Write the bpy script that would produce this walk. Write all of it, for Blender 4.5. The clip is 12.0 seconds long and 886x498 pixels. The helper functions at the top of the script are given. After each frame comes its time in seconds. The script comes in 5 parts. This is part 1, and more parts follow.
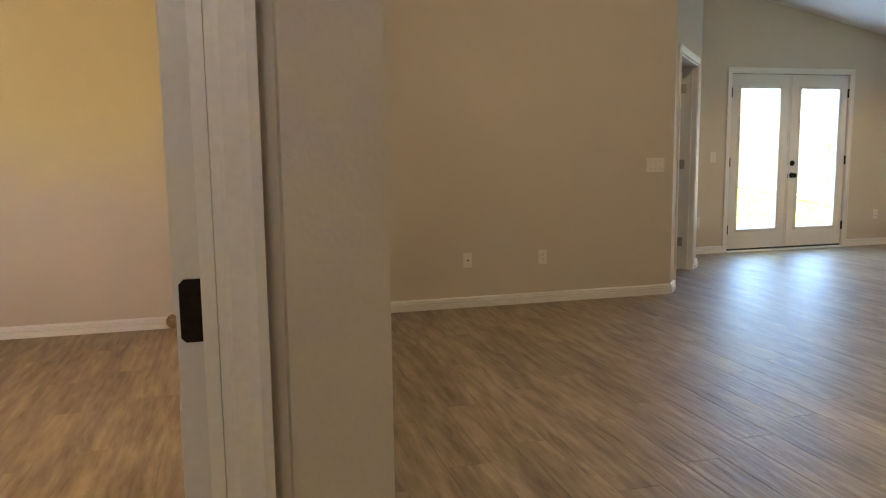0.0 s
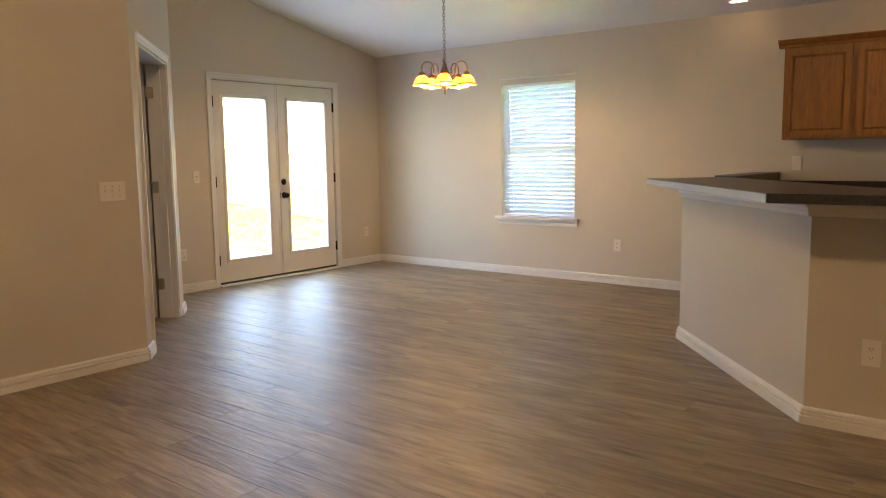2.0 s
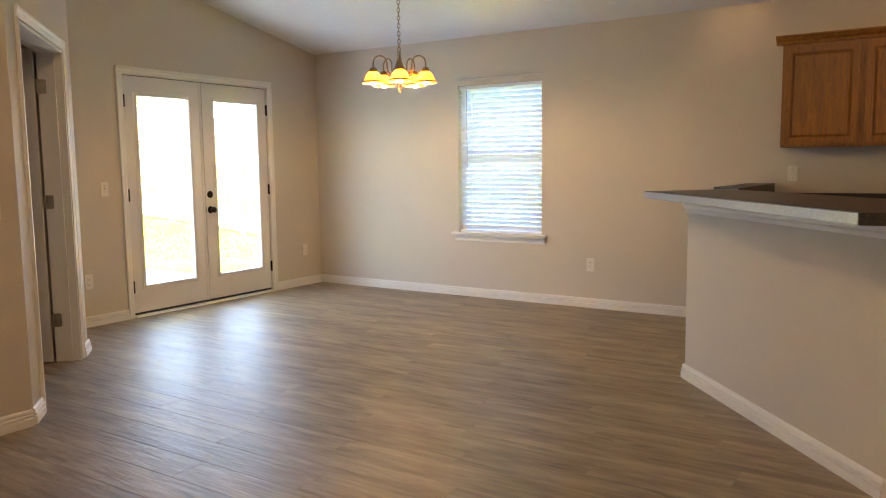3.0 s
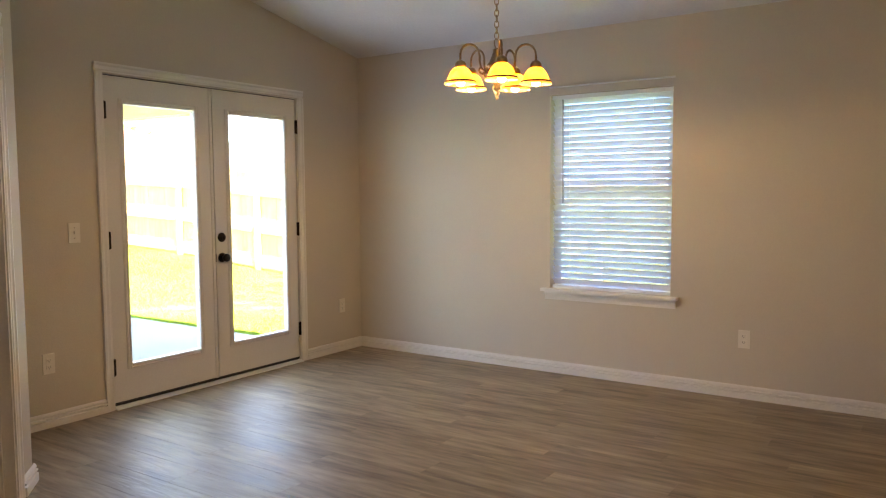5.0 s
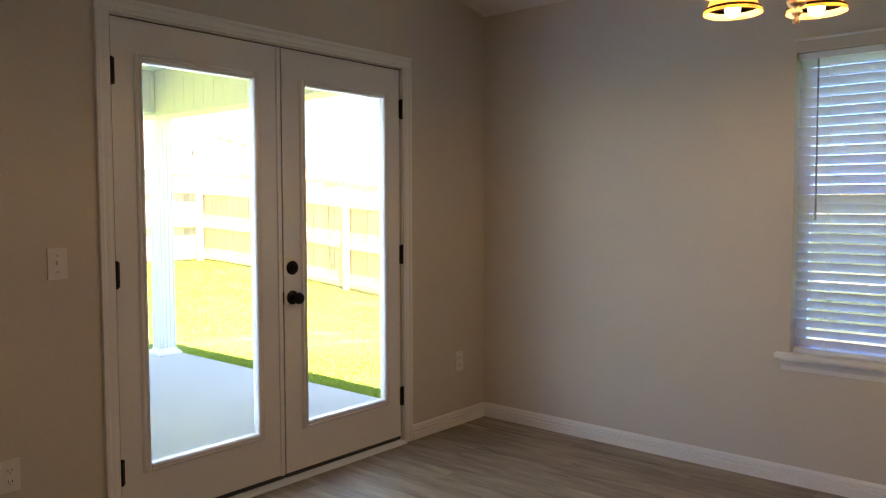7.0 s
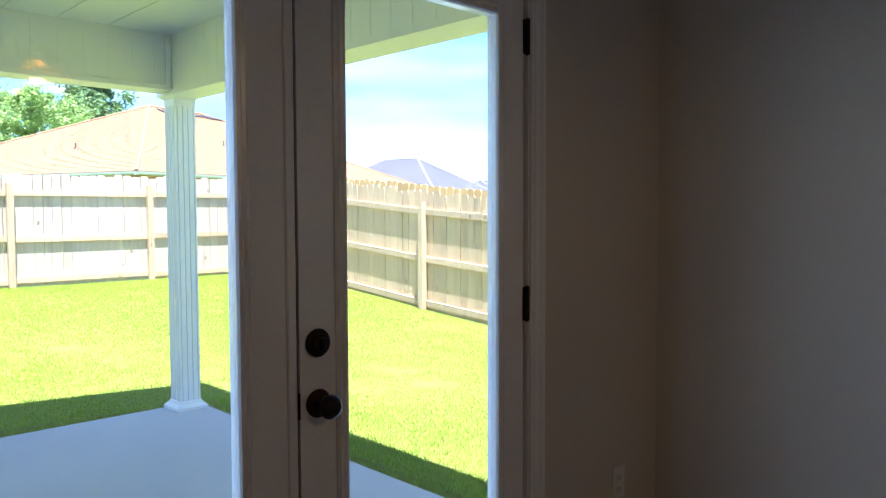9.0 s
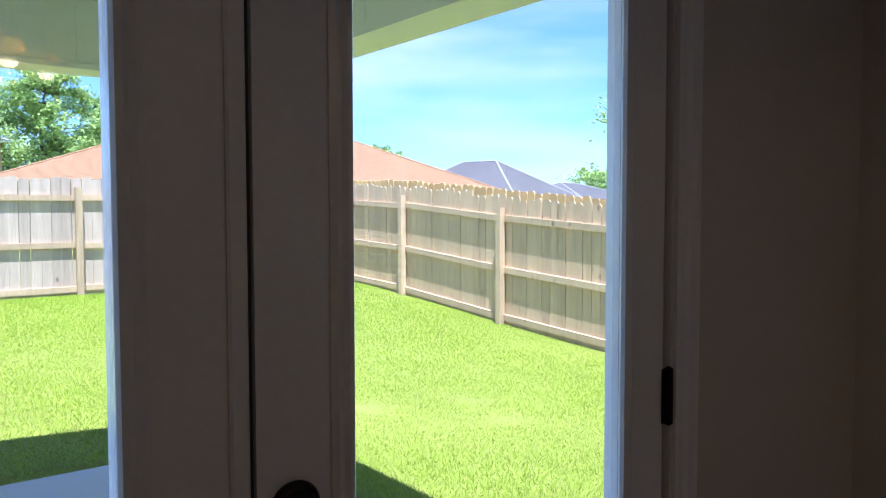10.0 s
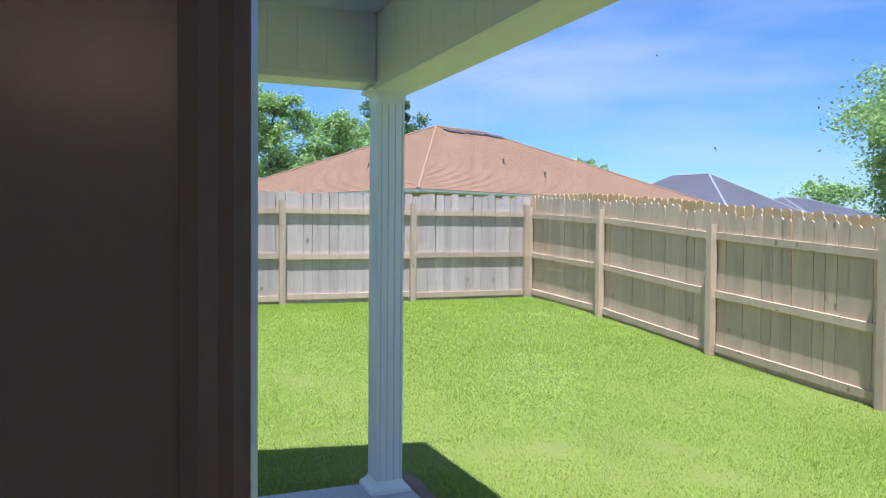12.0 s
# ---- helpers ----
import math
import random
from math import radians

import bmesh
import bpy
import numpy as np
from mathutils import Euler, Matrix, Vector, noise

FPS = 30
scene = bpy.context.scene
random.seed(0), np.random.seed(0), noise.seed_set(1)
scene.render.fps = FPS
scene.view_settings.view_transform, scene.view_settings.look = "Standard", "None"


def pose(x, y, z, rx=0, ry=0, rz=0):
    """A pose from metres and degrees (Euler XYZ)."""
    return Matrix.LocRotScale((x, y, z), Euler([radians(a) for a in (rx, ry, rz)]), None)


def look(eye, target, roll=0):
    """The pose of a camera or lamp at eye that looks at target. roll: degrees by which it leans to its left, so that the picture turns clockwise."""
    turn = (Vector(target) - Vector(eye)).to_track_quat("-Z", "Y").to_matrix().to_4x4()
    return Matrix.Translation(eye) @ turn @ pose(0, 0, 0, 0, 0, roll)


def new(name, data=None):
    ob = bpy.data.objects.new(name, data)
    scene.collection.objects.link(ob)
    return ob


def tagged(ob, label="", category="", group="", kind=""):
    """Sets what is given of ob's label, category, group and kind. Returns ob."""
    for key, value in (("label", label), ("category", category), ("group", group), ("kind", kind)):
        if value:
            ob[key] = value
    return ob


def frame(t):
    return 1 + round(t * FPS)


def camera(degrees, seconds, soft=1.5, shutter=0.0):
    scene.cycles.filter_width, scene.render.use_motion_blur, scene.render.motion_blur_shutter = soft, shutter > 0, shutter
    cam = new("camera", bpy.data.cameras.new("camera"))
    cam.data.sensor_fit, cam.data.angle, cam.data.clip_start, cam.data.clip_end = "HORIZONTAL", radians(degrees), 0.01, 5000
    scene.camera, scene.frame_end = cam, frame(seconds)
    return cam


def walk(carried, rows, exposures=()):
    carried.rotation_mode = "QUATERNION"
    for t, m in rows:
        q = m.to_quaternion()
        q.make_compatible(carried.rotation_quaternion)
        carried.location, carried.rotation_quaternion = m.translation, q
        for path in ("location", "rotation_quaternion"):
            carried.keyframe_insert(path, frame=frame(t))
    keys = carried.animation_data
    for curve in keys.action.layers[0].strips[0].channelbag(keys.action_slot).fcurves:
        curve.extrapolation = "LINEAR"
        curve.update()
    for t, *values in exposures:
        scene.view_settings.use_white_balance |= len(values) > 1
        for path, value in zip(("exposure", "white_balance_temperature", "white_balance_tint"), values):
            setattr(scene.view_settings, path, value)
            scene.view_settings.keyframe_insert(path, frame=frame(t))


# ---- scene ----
cam = camera(60.2, 12.0, 1.15)
PATH = [
    (0, (0.093, 0.03, 1.25), (0.615, 1.942, 0.988), -0.7),
    (0.5, (0.273, 0.336, 1.243), (1.076, 2.15, 0.984), -0.7),
    (1, (0.484, 0.617, 1.233), (1.547, 2.293, 0.981), -0.7),
    (1.5, (0.732, 0.933, 1.266), (2.071, 2.398, 1.018), -0.7),
    (2, (1.067, 1.225, 1.276), (2.622, 2.46, 1.034), -0.8),
    (2.5, (1.349, 1.586, 1.278), (2.994, 2.7, 1.05), -0.8),
    (3, (1.661, 1.942, 1.268), (3.324, 3.031, 1.05), -0.7),
    (5, (2.903, 3.401, 1.334), (4.555, 4.519, 1.183), -0.4),
    (5.5, (3.239, 3.752, 1.332), (4.855, 4.921, 1.193), -0.3),
    (6, (3.562, 4.108, 1.319), (5.127, 5.346, 1.187), -0.2),
    (6.5, (3.874, 4.457, 1.318), (5.416, 5.723, 1.192), -0.1),
    (7, (4.185, 4.794, 1.32), (5.702, 6.092, 1.204), -0.1),
    (9, (5.458, 6.216, 1.33), (6.842, 7.657, 1.227), -0.2),
    (9.5, (5.739, 6.535, 1.348), (7.073, 8.021, 1.246), 0.4),
    (10, (6.045, 6.851, 1.383), (7.274, 8.426, 1.287), -0.1),
    (10.5, (6.295, 7.099, 1.395), (7.296, 8.828, 1.305), 0.0),
    (11, (6.42, 7.31, 1.394), (7.239, 9.133, 1.316), 0.2),
    (11.5, (6.483, 7.378, 1.385), (7.271, 9.215, 1.319), 0.5),
    (12, (6.497, 7.336, 1.391), (7.273, 9.179, 1.331), 0.5),
]
EXPOSURES = [(0, 5.2, 6000, 12), (0.6, 5.22, 6950, 17), (3, 5.27, 7250, 22), (5, 4.71, 7450, 24), (7, 4.0, 6900, 27), (9, 2.8, 5600, 25), (10, 2.2, 5420, 29), (11, 1.76, 5380, 30), (12, 1.48, 5350, 31)]
walk(cam, [(t, look(eye, target, roll)) for t, eye, target, roll in PATH], EXPOSURES)

# ---- world, sun, lamps ----
world = bpy.data.worlds.new("sky")
scene.world = world
world.use_nodes = True
wn, wl = world.node_tree.nodes, world.node_tree.links
SUN_DIR = Vector((-0.24, -0.55, 2.5)).normalized()
sky = wn.new("ShaderNodeTexSky")
sky.sky_type = 'NISHITA'
sky.sun_disc = False
sky.sun_elevation = math.asin(SUN_DIR.z)
sky.sun_rotation = math.atan2(SUN_DIR.x, SUN_DIR.y)
sky.air_density, sky.dust_density, sky.ozone_density = 0.85, 0.35, 4.0
wc = wn.new("ShaderNodeTexCoord")
wm = wn.new("ShaderNodeMapping")
wm.inputs["Scale"].default_value = (1.3, 1.3, 7.0)
wno = wn.new("ShaderNodeTexNoise")
wno.inputs["Scale"].default_value, wno.inputs["Detail"].default_value = 2.2, 7
wr = wn.new("ShaderNodeValToRGB")
wr.color_ramp.elements[0].position, wr.color_ramp.elements[1].position = 0.42, 0.74
wmix = wn.new("ShaderNodeMix")
wmix.data_type = 'RGBA'
wmix.inputs["B"].default_value = (5.2, 5.5, 6.0, 1)
wmul = wn.new("ShaderNodeMath")
wmul.operation = 'MULTIPLY'
wmul.inputs[1].default_value = 0.62
wl.new(wc.outputs["Generated"], wm.inputs["Vector"])
wl.new(wm.outputs["Vector"], wno.inputs["Vector"])
wl.new(wno.outputs["Fac"], wr.inputs["Fac"])
wl.new(wr.outputs["Color"], wmul.inputs[0])
wl.new(wmul.outputs[0], wmix.inputs["Factor"])
wt = wn.new("ShaderNodeMix")
wt.data_type, wt.blend_type = 'RGBA', 'MULTIPLY'
wt.inputs["Factor"].default_value = 1.0
wt.inputs["B"].default_value = (0.80, 1.01, 1.08, 1)
wl.new(sky.outputs["Color"], wt.inputs["A"])
wl.new(wt.outputs["Result"], wmix.inputs["A"])
wl.new(wmix.outputs["Result"], wn["Background"].inputs["Color"])
wn["Background"].inputs["Strength"].default_value = 0.082

sun = new("sun", bpy.data.lights.new("sun", 'SUN'))
sun.data.energy, sun.data.angle, sun.data.color = 5.0, radians(0.53), (1.0, 0.95, 0.86)
sun.matrix_world = look((0, 0, 30), Vector((0, 0, 30)) - SUN_DIR)


LAMPS = 1 / 20


def lamp(name, kind, place, power, colour, size=0.05, target=None):
    ob = new(name, bpy.data.lights.new(name, kind))
    ob.data.energy, ob.data.color = power * LAMPS, colour
    if kind == 'AREA':
        ob.data.shape, ob.data.size = 'DISK', size
        ob.matrix_world = look(place, target)
    else:
        ob.data.shadow_soft_size = size
        ob.location = place
    return ob


# sky light in the openings of the two patio door panes
for sx in (6.0, 6.82):
    day = new("door_daylight", bpy.data.lights.new("door_daylight", 'AREA'))
    day.data.shape, day.data.size, day.data.size_y = 'RECTANGLE', 0.5, 1.58
    day.data.energy, day.data.color = 0.68, (0.45, 0.65, 1.0)
    day.matrix_world = look((sx, 7.80, 1.07), (sx, 0.0, 1.07))


# ---- materials ----
def node_mat(name, base, rough=0.5, metal=0.0, spec=0.5):
    m = bpy.data.materials.new(name)
    m.use_nodes = True
    b = m.node_tree.nodes["Principled BSDF"]
    b.inputs["Base Color"].default_value = (*base, 1)
    b.inputs["Roughness"].default_value = rough
    b.inputs["Metallic"].default_value = metal
    b.inputs["Specular IOR Level"].default_value = spec
    return m, m.node_tree.nodes, m.node_tree.links, b


def vary(name, dark, light, rough=0.5, scale=3.0, fine=60.0, bump=0.1, stretch=(1, 1, 1), metal=0.0, spec=0.5, rand=0.0, island=0.0, contrast=(0.3, 0.7), bump_dist=0.004, rough_var=0.1, fine_part=0.5):
    """Colour from two noises (stains and grain), fine bump, uneven gloss; rand: by object, island: by loose piece."""
    m, n, l, b = node_mat(name, light, rough, metal, spec)
    tc, mp = n.new("ShaderNodeTexCoord"), n.new("ShaderNodeMapping")
    mp.inputs["Scale"].default_value = stretch
    l.new(tc.outputs["Object"], mp.inputs["Vector"])
    big, small = n.new("ShaderNodeTexNoise"), n.new("ShaderNodeTexNoise")
    big.inputs["Scale"].default_value, big.inputs["Detail"].default_value = scale, 4
    small.inputs["Scale"].default_value, small.inputs["Detail"].default_value = fine, 5
    add = n.new("ShaderNodeMath")
    add.operation = 'MULTIPLY_ADD'
    add.inputs[1].default_value = fine_part
    half = n.new("ShaderNodeMath")
    half.operation = 'MULTIPLY'
    half.inputs[1].default_value = 1 - fine_part
    ramp = n.new("ShaderNodeValToRGB")
    ramp.color_ramp.elements[0].position, ramp.color_ramp.elements[1].position = contrast
    ramp.color_ramp.elements[0].color, ramp.color_ramp.elements[1].color = (*dark, 1), (*light, 1)
    src = mp.outputs["Vector"]
    if rand or island:
        if rand:
            oi = n.new("ShaderNodeObjectInfo").outputs["Random"]
        else:
            oi = n.new("ShaderNodeNewGeometry").outputs["Random Per Island"]
        off = n.new("ShaderNodeVectorMath")
        off.operation = 'SCALE'
        off.inputs[0].default_value = (37.0, 19.0, 53.0)
        l.new(oi, off.inputs["Scale"])
        va = n.new("ShaderNodeVectorMath")
        l.new(src, va.inputs[0])
        l.new(off.outputs["Vector"], va.inputs[1])
        src = va.outputs["Vector"]
    l.new(src, big.inputs["Vector"])
    l.new(src, small.inputs["Vector"])
    l.new(big.outputs["Fac"], half.inputs[0])
    l.new(small.outputs["Fac"], add.inputs[0])
    l.new(half.outputs[0], add.inputs[2])
    l.new(add.outputs[0], ramp.inputs["Fac"])
    col = ramp.outputs["Color"]
    if rand or island:
        hsv = n.new("ShaderNodeHueSaturation")
        mr = n.new("ShaderNodeMapRange")
        k = rand or island
        mr.inputs["To Min"].default_value, mr.inputs["To Max"].default_value = 1 - k, 1 + k
        l.new(oi, mr.inputs["Value"])
        l.new(mr.outputs["Result"], hsv.inputs["Value"])
        l.new(col, hsv.inputs["Color"])
        col = hsv.outputs["Color"]
    l.new(col, b.inputs["Base Color"])
    rr = n.new("ShaderNodeMapRange")
    rr.inputs["To Min"].default_value, rr.inputs["To Max"].default_value = max(0.02, rough - rough_var), min(1, rough + rough_var)
    l.new(big.outputs["Fac"], rr.inputs["Value"])
    l.new(rr.outputs["Result"], b.inputs["Roughness"])
    if bump:
        bp = n.new("ShaderNodeBump")
        bp.inputs["Strength"].default_value, bp.inputs["Distance"].default_value = bump, bump_dist
        l.new(small.outputs["Fac"], bp.inputs["Height"])
        l.new(bp.outputs["Normal"], b.inputs["Normal"])
    return m


WALL = vary("wall_paint", (0.555, 0.497, 0.408), (0.61, 0.551, 0.458), 0.62, 1.3, 130, 0.22, spec=0.3)
CEIL = vary("ceiling_paint", (0.70, 0.68, 0.64), (0.78, 0.76, 0.72), 0.85, 2.0, 55, 0.6, spec=0.2)
TRIM = vary("trim_paint", (0.70, 0.675, 0.63), (0.80, 0.775, 0.73), 0.38, 2.0, 90, 0.05)
DOORP = vary("door_paint", (0.68, 0.655, 0.615), (0.76, 0.735, 0.695), 0.22, 1.5, 70, 0.03, rough_var=0.04)
PLANK = vary("plank_vinyl", (0.085, 0.060, 0.038), (0.42, 0.328, 0.22), 0.47, 1.2, 4.5, 0.6, (7, 0.9, 1), spec=0.75, fine_part=0.5, rand=0.07, contrast=(0.30, 0.70), bump_dist=0.004, rough_var=0.06)
PLANK_ALL = vary("plank_vinyl_far", (0.085, 0.060, 0.038), (0.42, 0.328, 0.22), 0.47, 1.2, 4.5, 0.6, (7, 0.9, 1), spec=0.75, fine_part=0.5, island=0.07, contrast=(0.30, 0.70), bump_dist=0.004, rough_var=0.06)


def add_grain(m):
    """Brushed ridges along the plank and sparse dark streaks."""
    n, l = m.node_tree.nodes, m.node_tree.links
    b = n["Principled BSDF"]
    tc, mp, nz = n.new("ShaderNodeTexCoord"), n.new("ShaderNodeMapping"), n.new("ShaderNodeTexNoise")
    mp.inputs["Scale"].default_value = (30, 4.5, 1)
    nz.inputs["Scale"].default_value, nz.inputs["Detail"].default_value, nz.inputs["Distortion"].default_value = 1.0, 4, 1.2
    l.new(tc.outputs["Object"], mp.inputs["Vector"])
    l.new(mp.outputs["Vector"], nz.inputs["Vector"])
    bp = n.new("ShaderNodeBump")
    bp.inputs["Strength"].default_value, bp.inputs["Distance"].default_value = 0.5, 0.005
    l.new(nz.outputs["Fac"], bp.inputs["Height"])
    l.new(b.inputs["Normal"].links[0].from_socket, bp.inputs["Normal"])
    l.new(bp.outputs["Normal"], b.inputs["Normal"])
    m2, st, rp, mx = n.new("ShaderNodeMapping"), n.new("ShaderNodeTexNoise"), n.new("ShaderNodeMapRange"), n.new("ShaderNodeMix")
    m2.inputs["Scale"].default_value = (9, 1.4, 1)
    m2.inputs["Location"].default_value = (3.1, 7.7, 0)
    st.inputs["Scale"].default_value, st.inputs["Detail"].default_value, st.inputs["Distortion"].default_value = 1.6, 3, 0.8
    rp.inputs["From Min"].default_value, rp.inputs["From Max"].default_value = 0.62, 0.74
    rp.inputs["To Max"].default_value = 0.6
    geo = n.new("ShaderNodeNewGeometry")
    l.new(geo.outputs["Position"], m2.inputs["Vector"])
    l.new(m2.outputs["Vector"], st.inputs["Vector"])
    l.new(st.outputs["Fac"], rp.inputs["Value"])
    mx.data_type = 'RGBA'
    mx.inputs["B"].default_value = (0.05, 0.04, 0.03, 1)
    l.new(rp.outputs["Result"], mx.inputs["Factor"])
    l.new(b.inputs["Base Color"].links[0].from_socket, mx.inputs["A"])
    l.new(mx.outputs["Result"], b.inputs["Base Color"])


add_grain(PLANK)
add_grain(PLANK_ALL)
SUBFLOOR = vary("joint_dark", (0.03, 0.025, 0.02), (0.06, 0.05, 0.04), 0.8, 5, 50)
OAK = vary("oak_stain", (0.14, 0.049, 0.006), (0.36, 0.145, 0.017), 0.42, 3, 14, 0.12, (14, 14, 1.2), contrast=(0.3, 0.7))
# bar laminate made paler: the patio doors' reflection is put into its colour
EDGE_SHEEN = vary("laminate_edge_sheen", (0.24, 0.245, 0.235), (0.33, 0.335, 0.32), 0.35, 70, 420, 0.03, contrast=(0.38, 0.62))
LAMINATE = vary("laminate_dark", (0.028, 0.026, 0.024), (0.058, 0.055, 0.051), 0.36, 70, 420, 0.03, spec=0.3, contrast=(0.38, 0.62))
BRONZE = vary("bronze_dark", (0.012, 0.009, 0.007), (0.035, 0.025, 0.018), 0.38, 20, 120, 0.08, metal=0.85)
NICKEL = vary("satin_nickel", (0.33, 0.29, 0.22), (0.46, 0.41, 0.32), 0.36, 20, 120, 0.05, metal=1.0)
BRASS = vary("antique_brass", (0.27, 0.19, 0.11), (0.48, 0.36, 0.22), 0.32, 12, 80, 0.06, metal=1.0)
PLATE = vary("plate_plastic", (0.70, 0.66, 0.58), (0.76, 0.72, 0.64), 0.35, 8, 60, 0.02)
SLOT = node_mat("slot_dark", (0.03, 0.03, 0.03), 0.6)[0]
VINYL = vary("white_vinyl", (0.82, 0.835, 0.82), (0.88, 0.895, 0.88), 0.45, 2, 40, 0.05)
SLATM = vary("blind_slat", (0.74, 0.75, 0.76), (0.82, 0.83, 0.84), 0.4, 3, 50, 0.03)
CORD = node_mat("cord", (0.75, 0.74, 0.7), 0.7)[0]
WAND = node_mat("wand_plastic", (0.35, 0.36, 0.36), 0.25)[0]
CONCRETE = vary("concrete", (0.42, 0.42, 0.41), (0.55, 0.55, 0.54), 0.85, 1.2, 60, 0.3)
FENCE = vary("fence_pine", (0.43, 0.308, 0.188), (0.71, 0.535, 0.352), 0.85, 1.6, 9, 0.35, (10, 10, 0.8), rand=0.12, contrast=(0.26, 0.74))
FENCE_GREY = vary("fence_pine_grey", (0.39, 0.305, 0.243), (0.69, 0.58, 0.478), 0.88, 1.3, 9, 0.35, (10, 10, 0.8), rand=0.14, contrast=(0.25, 0.75))
FENCE_NEW = vary("fence_pine_new", (0.60, 0.39, 0.13), (0.80, 0.56, 0.24), 0.85, 2.0, 8, 0.3, (9, 9, 1.0), rand=0.12)
SOIL = vary("lawn_soil", (0.14, 0.17, 0.02), (0.21, 0.235, 0.04), 0.95, 0.7, 25, 0.6, contrast=(0.3, 0.7), bump_dist=0.03)
GRASS = vary("grass_blades", (0.185, 0.29, 0.018), (0.36, 0.455, 0.05), 0.75, 0.5, 4, 0, spec=0.35, island=0.14, contrast=(0.32, 0.68))
SHINGLE = vary("shingle_brown", (0.205, 0.108, 0.052), (0.335, 0.19, 0.10), 0.9, 0.5, 9, 0.4, (1, 1, 3), contrast=(0.25, 0.75))
SHINGLE_G = vary("shingle_grey", (0.085, 0.083, 0.092), (0.145, 0.14, 0.152), 0.9, 0.35, 14, 0.4, (1, 1, 3))
BRICKW = vary("house_wall", (0.35, 0.25, 0.18), (0.5, 0.38, 0.28), 0.9, 1, 20)
RIDGECAP = vary("ridge_cap", (0.25, 0.135, 0.07), (0.37, 0.215, 0.118), 0.9, 1, 20)
RIDGE_G = vary("ridge_cap_grey", (0.26, 0.255, 0.26), (0.34, 0.335, 0.34), 0.9, 1, 20)
MULCH = vary("mulch", (0.10, 0.065, 0.045), (0.26, 0.19, 0.14), 0.95, 5, 60, 0.8, contrast=(0.3, 0.7), bump_dist=0.02)
GUTTER = vary("gutter_green", (0.30, 0.36, 0.31), (0.38, 0.44, 0.38), 0.5, 2, 30)
VENT = node_mat("vent_dark", (0.05, 0.04, 0.04), 0.7)[0]
BARK = vary("bark", (0.07, 0.05, 0.035), (0.16, 0.12, 0.085), 0.95, 3, 14, 0.6, (4, 4, 1))
LEAF = vary("leaf_green", (0.155, 0.25, 0.075), (0.34, 0.455, 0.165), 0.7, 0.6, 5, 0, spec=0.15, island=0.3)
LEAF_D = vary("leaf_dark", (0.07, 0.13, 0.055), (0.16, 0.25, 0.11), 0.7, 0.6, 5, 0, spec=0.15, island=0.3)
_r = GRASS.node_tree.nodes["Color Ramp"].color_ramp
_e = _r.elements.new(0.395)
_e.color = (0.18, 0.29, 0.022, 1)
_r.elements[0].color = (0.34, 0.29, 0.12, 1)


def add_knots(m, scale, dark):
    """Small dark knots strewn over a board, shifted from board to board."""
    n, l = m.node_tree.nodes, m.node_tree.links
    b = n["Principled BSDF"]
    src = b.inputs["Base Color"].links[0].from_socket
    tc, oi, mp, vo, lt, mx = n.new("ShaderNodeTexCoord"), n.new("ShaderNodeObjectInfo"), n.new("ShaderNodeVectorMath"), n.new("ShaderNodeTexVoronoi"), n.new("ShaderNodeMapRange"), n.new("ShaderNodeMix")
    mp.operation = 'MULTIPLY_ADD'
    mp.inputs[1].default_value = (1.0, 1.0, 0.55)
    sc = n.new("ShaderNodeVectorMath")
    sc.operation = 'SCALE'
    sc.inputs[0].default_value = (11.0, 7.0, 23.0)
    l.new(oi.outputs["Random"], sc.inputs["Scale"])
    l.new(tc.outputs["Object"], mp.inputs[0])
    l.new(sc.outputs["Vector"], mp.inputs[2])
    vo.inputs["Scale"].default_value = scale
    l.new(mp.outputs["Vector"], vo.inputs["Vector"])
    lt.inputs["From Min"].default_value, lt.inputs["From Max"].default_value = 0.06, 0.12
    lt.inputs["To Min"].default_value, lt.inputs["To Max"].default_value = 0.75, 0.0
    l.new(vo.outputs["Distance"], lt.inputs["Value"])
    mx.data_type = 'RGBA'
    mx.inputs["B"].default_value = (*dark, 1)
    l.new(lt.outputs["Result"], mx.inputs["Factor"])
    l.new(src, mx.inputs["A"])
    l.new(mx.outputs["Result"], b.inputs["Base Color"])


add_knots(FENCE, 4.6, (0.12, 0.075, 0.04))
add_knots(FENCE_GREY, 4.0, (0.14, 0.10, 0.07))
DIRT = node_mat("dirt_speck", (0.05, 0.05, 0.04), 0.9)[0]


def glass_mat(name, tint):
    m = bpy.data.materials.new(name)
    m.use_nodes = True
    n, l = m.node_tree.nodes, m.node_tree.links
    n.remove(n["Principled BSDF"])
    tr, gl, lw, mx = n.new("ShaderNodeBsdfTransparent"), n.new("ShaderNodeBsdfGlossy"), n.new("ShaderNodeLayerWeight"), n.new("ShaderNodeMixShader")
    pw, sc = n.new("ShaderNodeMath"), n.new("ShaderNodeMath")
    pw.operation, sc.operation = 'POWER', 'MULTIPLY_ADD'
    pw.inputs[1].default_value, sc.inputs[1].default_value, sc.inputs[2].default_value = 5.0, 0.8, 0.04
    tr.inputs["Color"].default_value = (*tint, 1)
    gl.inputs["Roughness"].default_value = 0.02
    l.new(lw.outputs["Facing"], pw.inputs[0])
    l.new(pw.outputs[0], sc.inputs[0])
    l.new(sc.outputs[0], mx.inputs[0])
    l.new(tr.outputs[0], mx.inputs[1])
    l.new(gl.outputs[0], mx.inputs[2])
    l.new(mx.outputs[0], n["Material Output"].inputs["Surface"])
    return m


# both tints dim the bright outdoors seen through the panes; the second adds blue
GLASS = glass_mat("window_glass", (0.80, 0.84, 0.83))
GLASS_DIM = glass_mat("dimming_glass", (0.52, 0.65, 0.80))


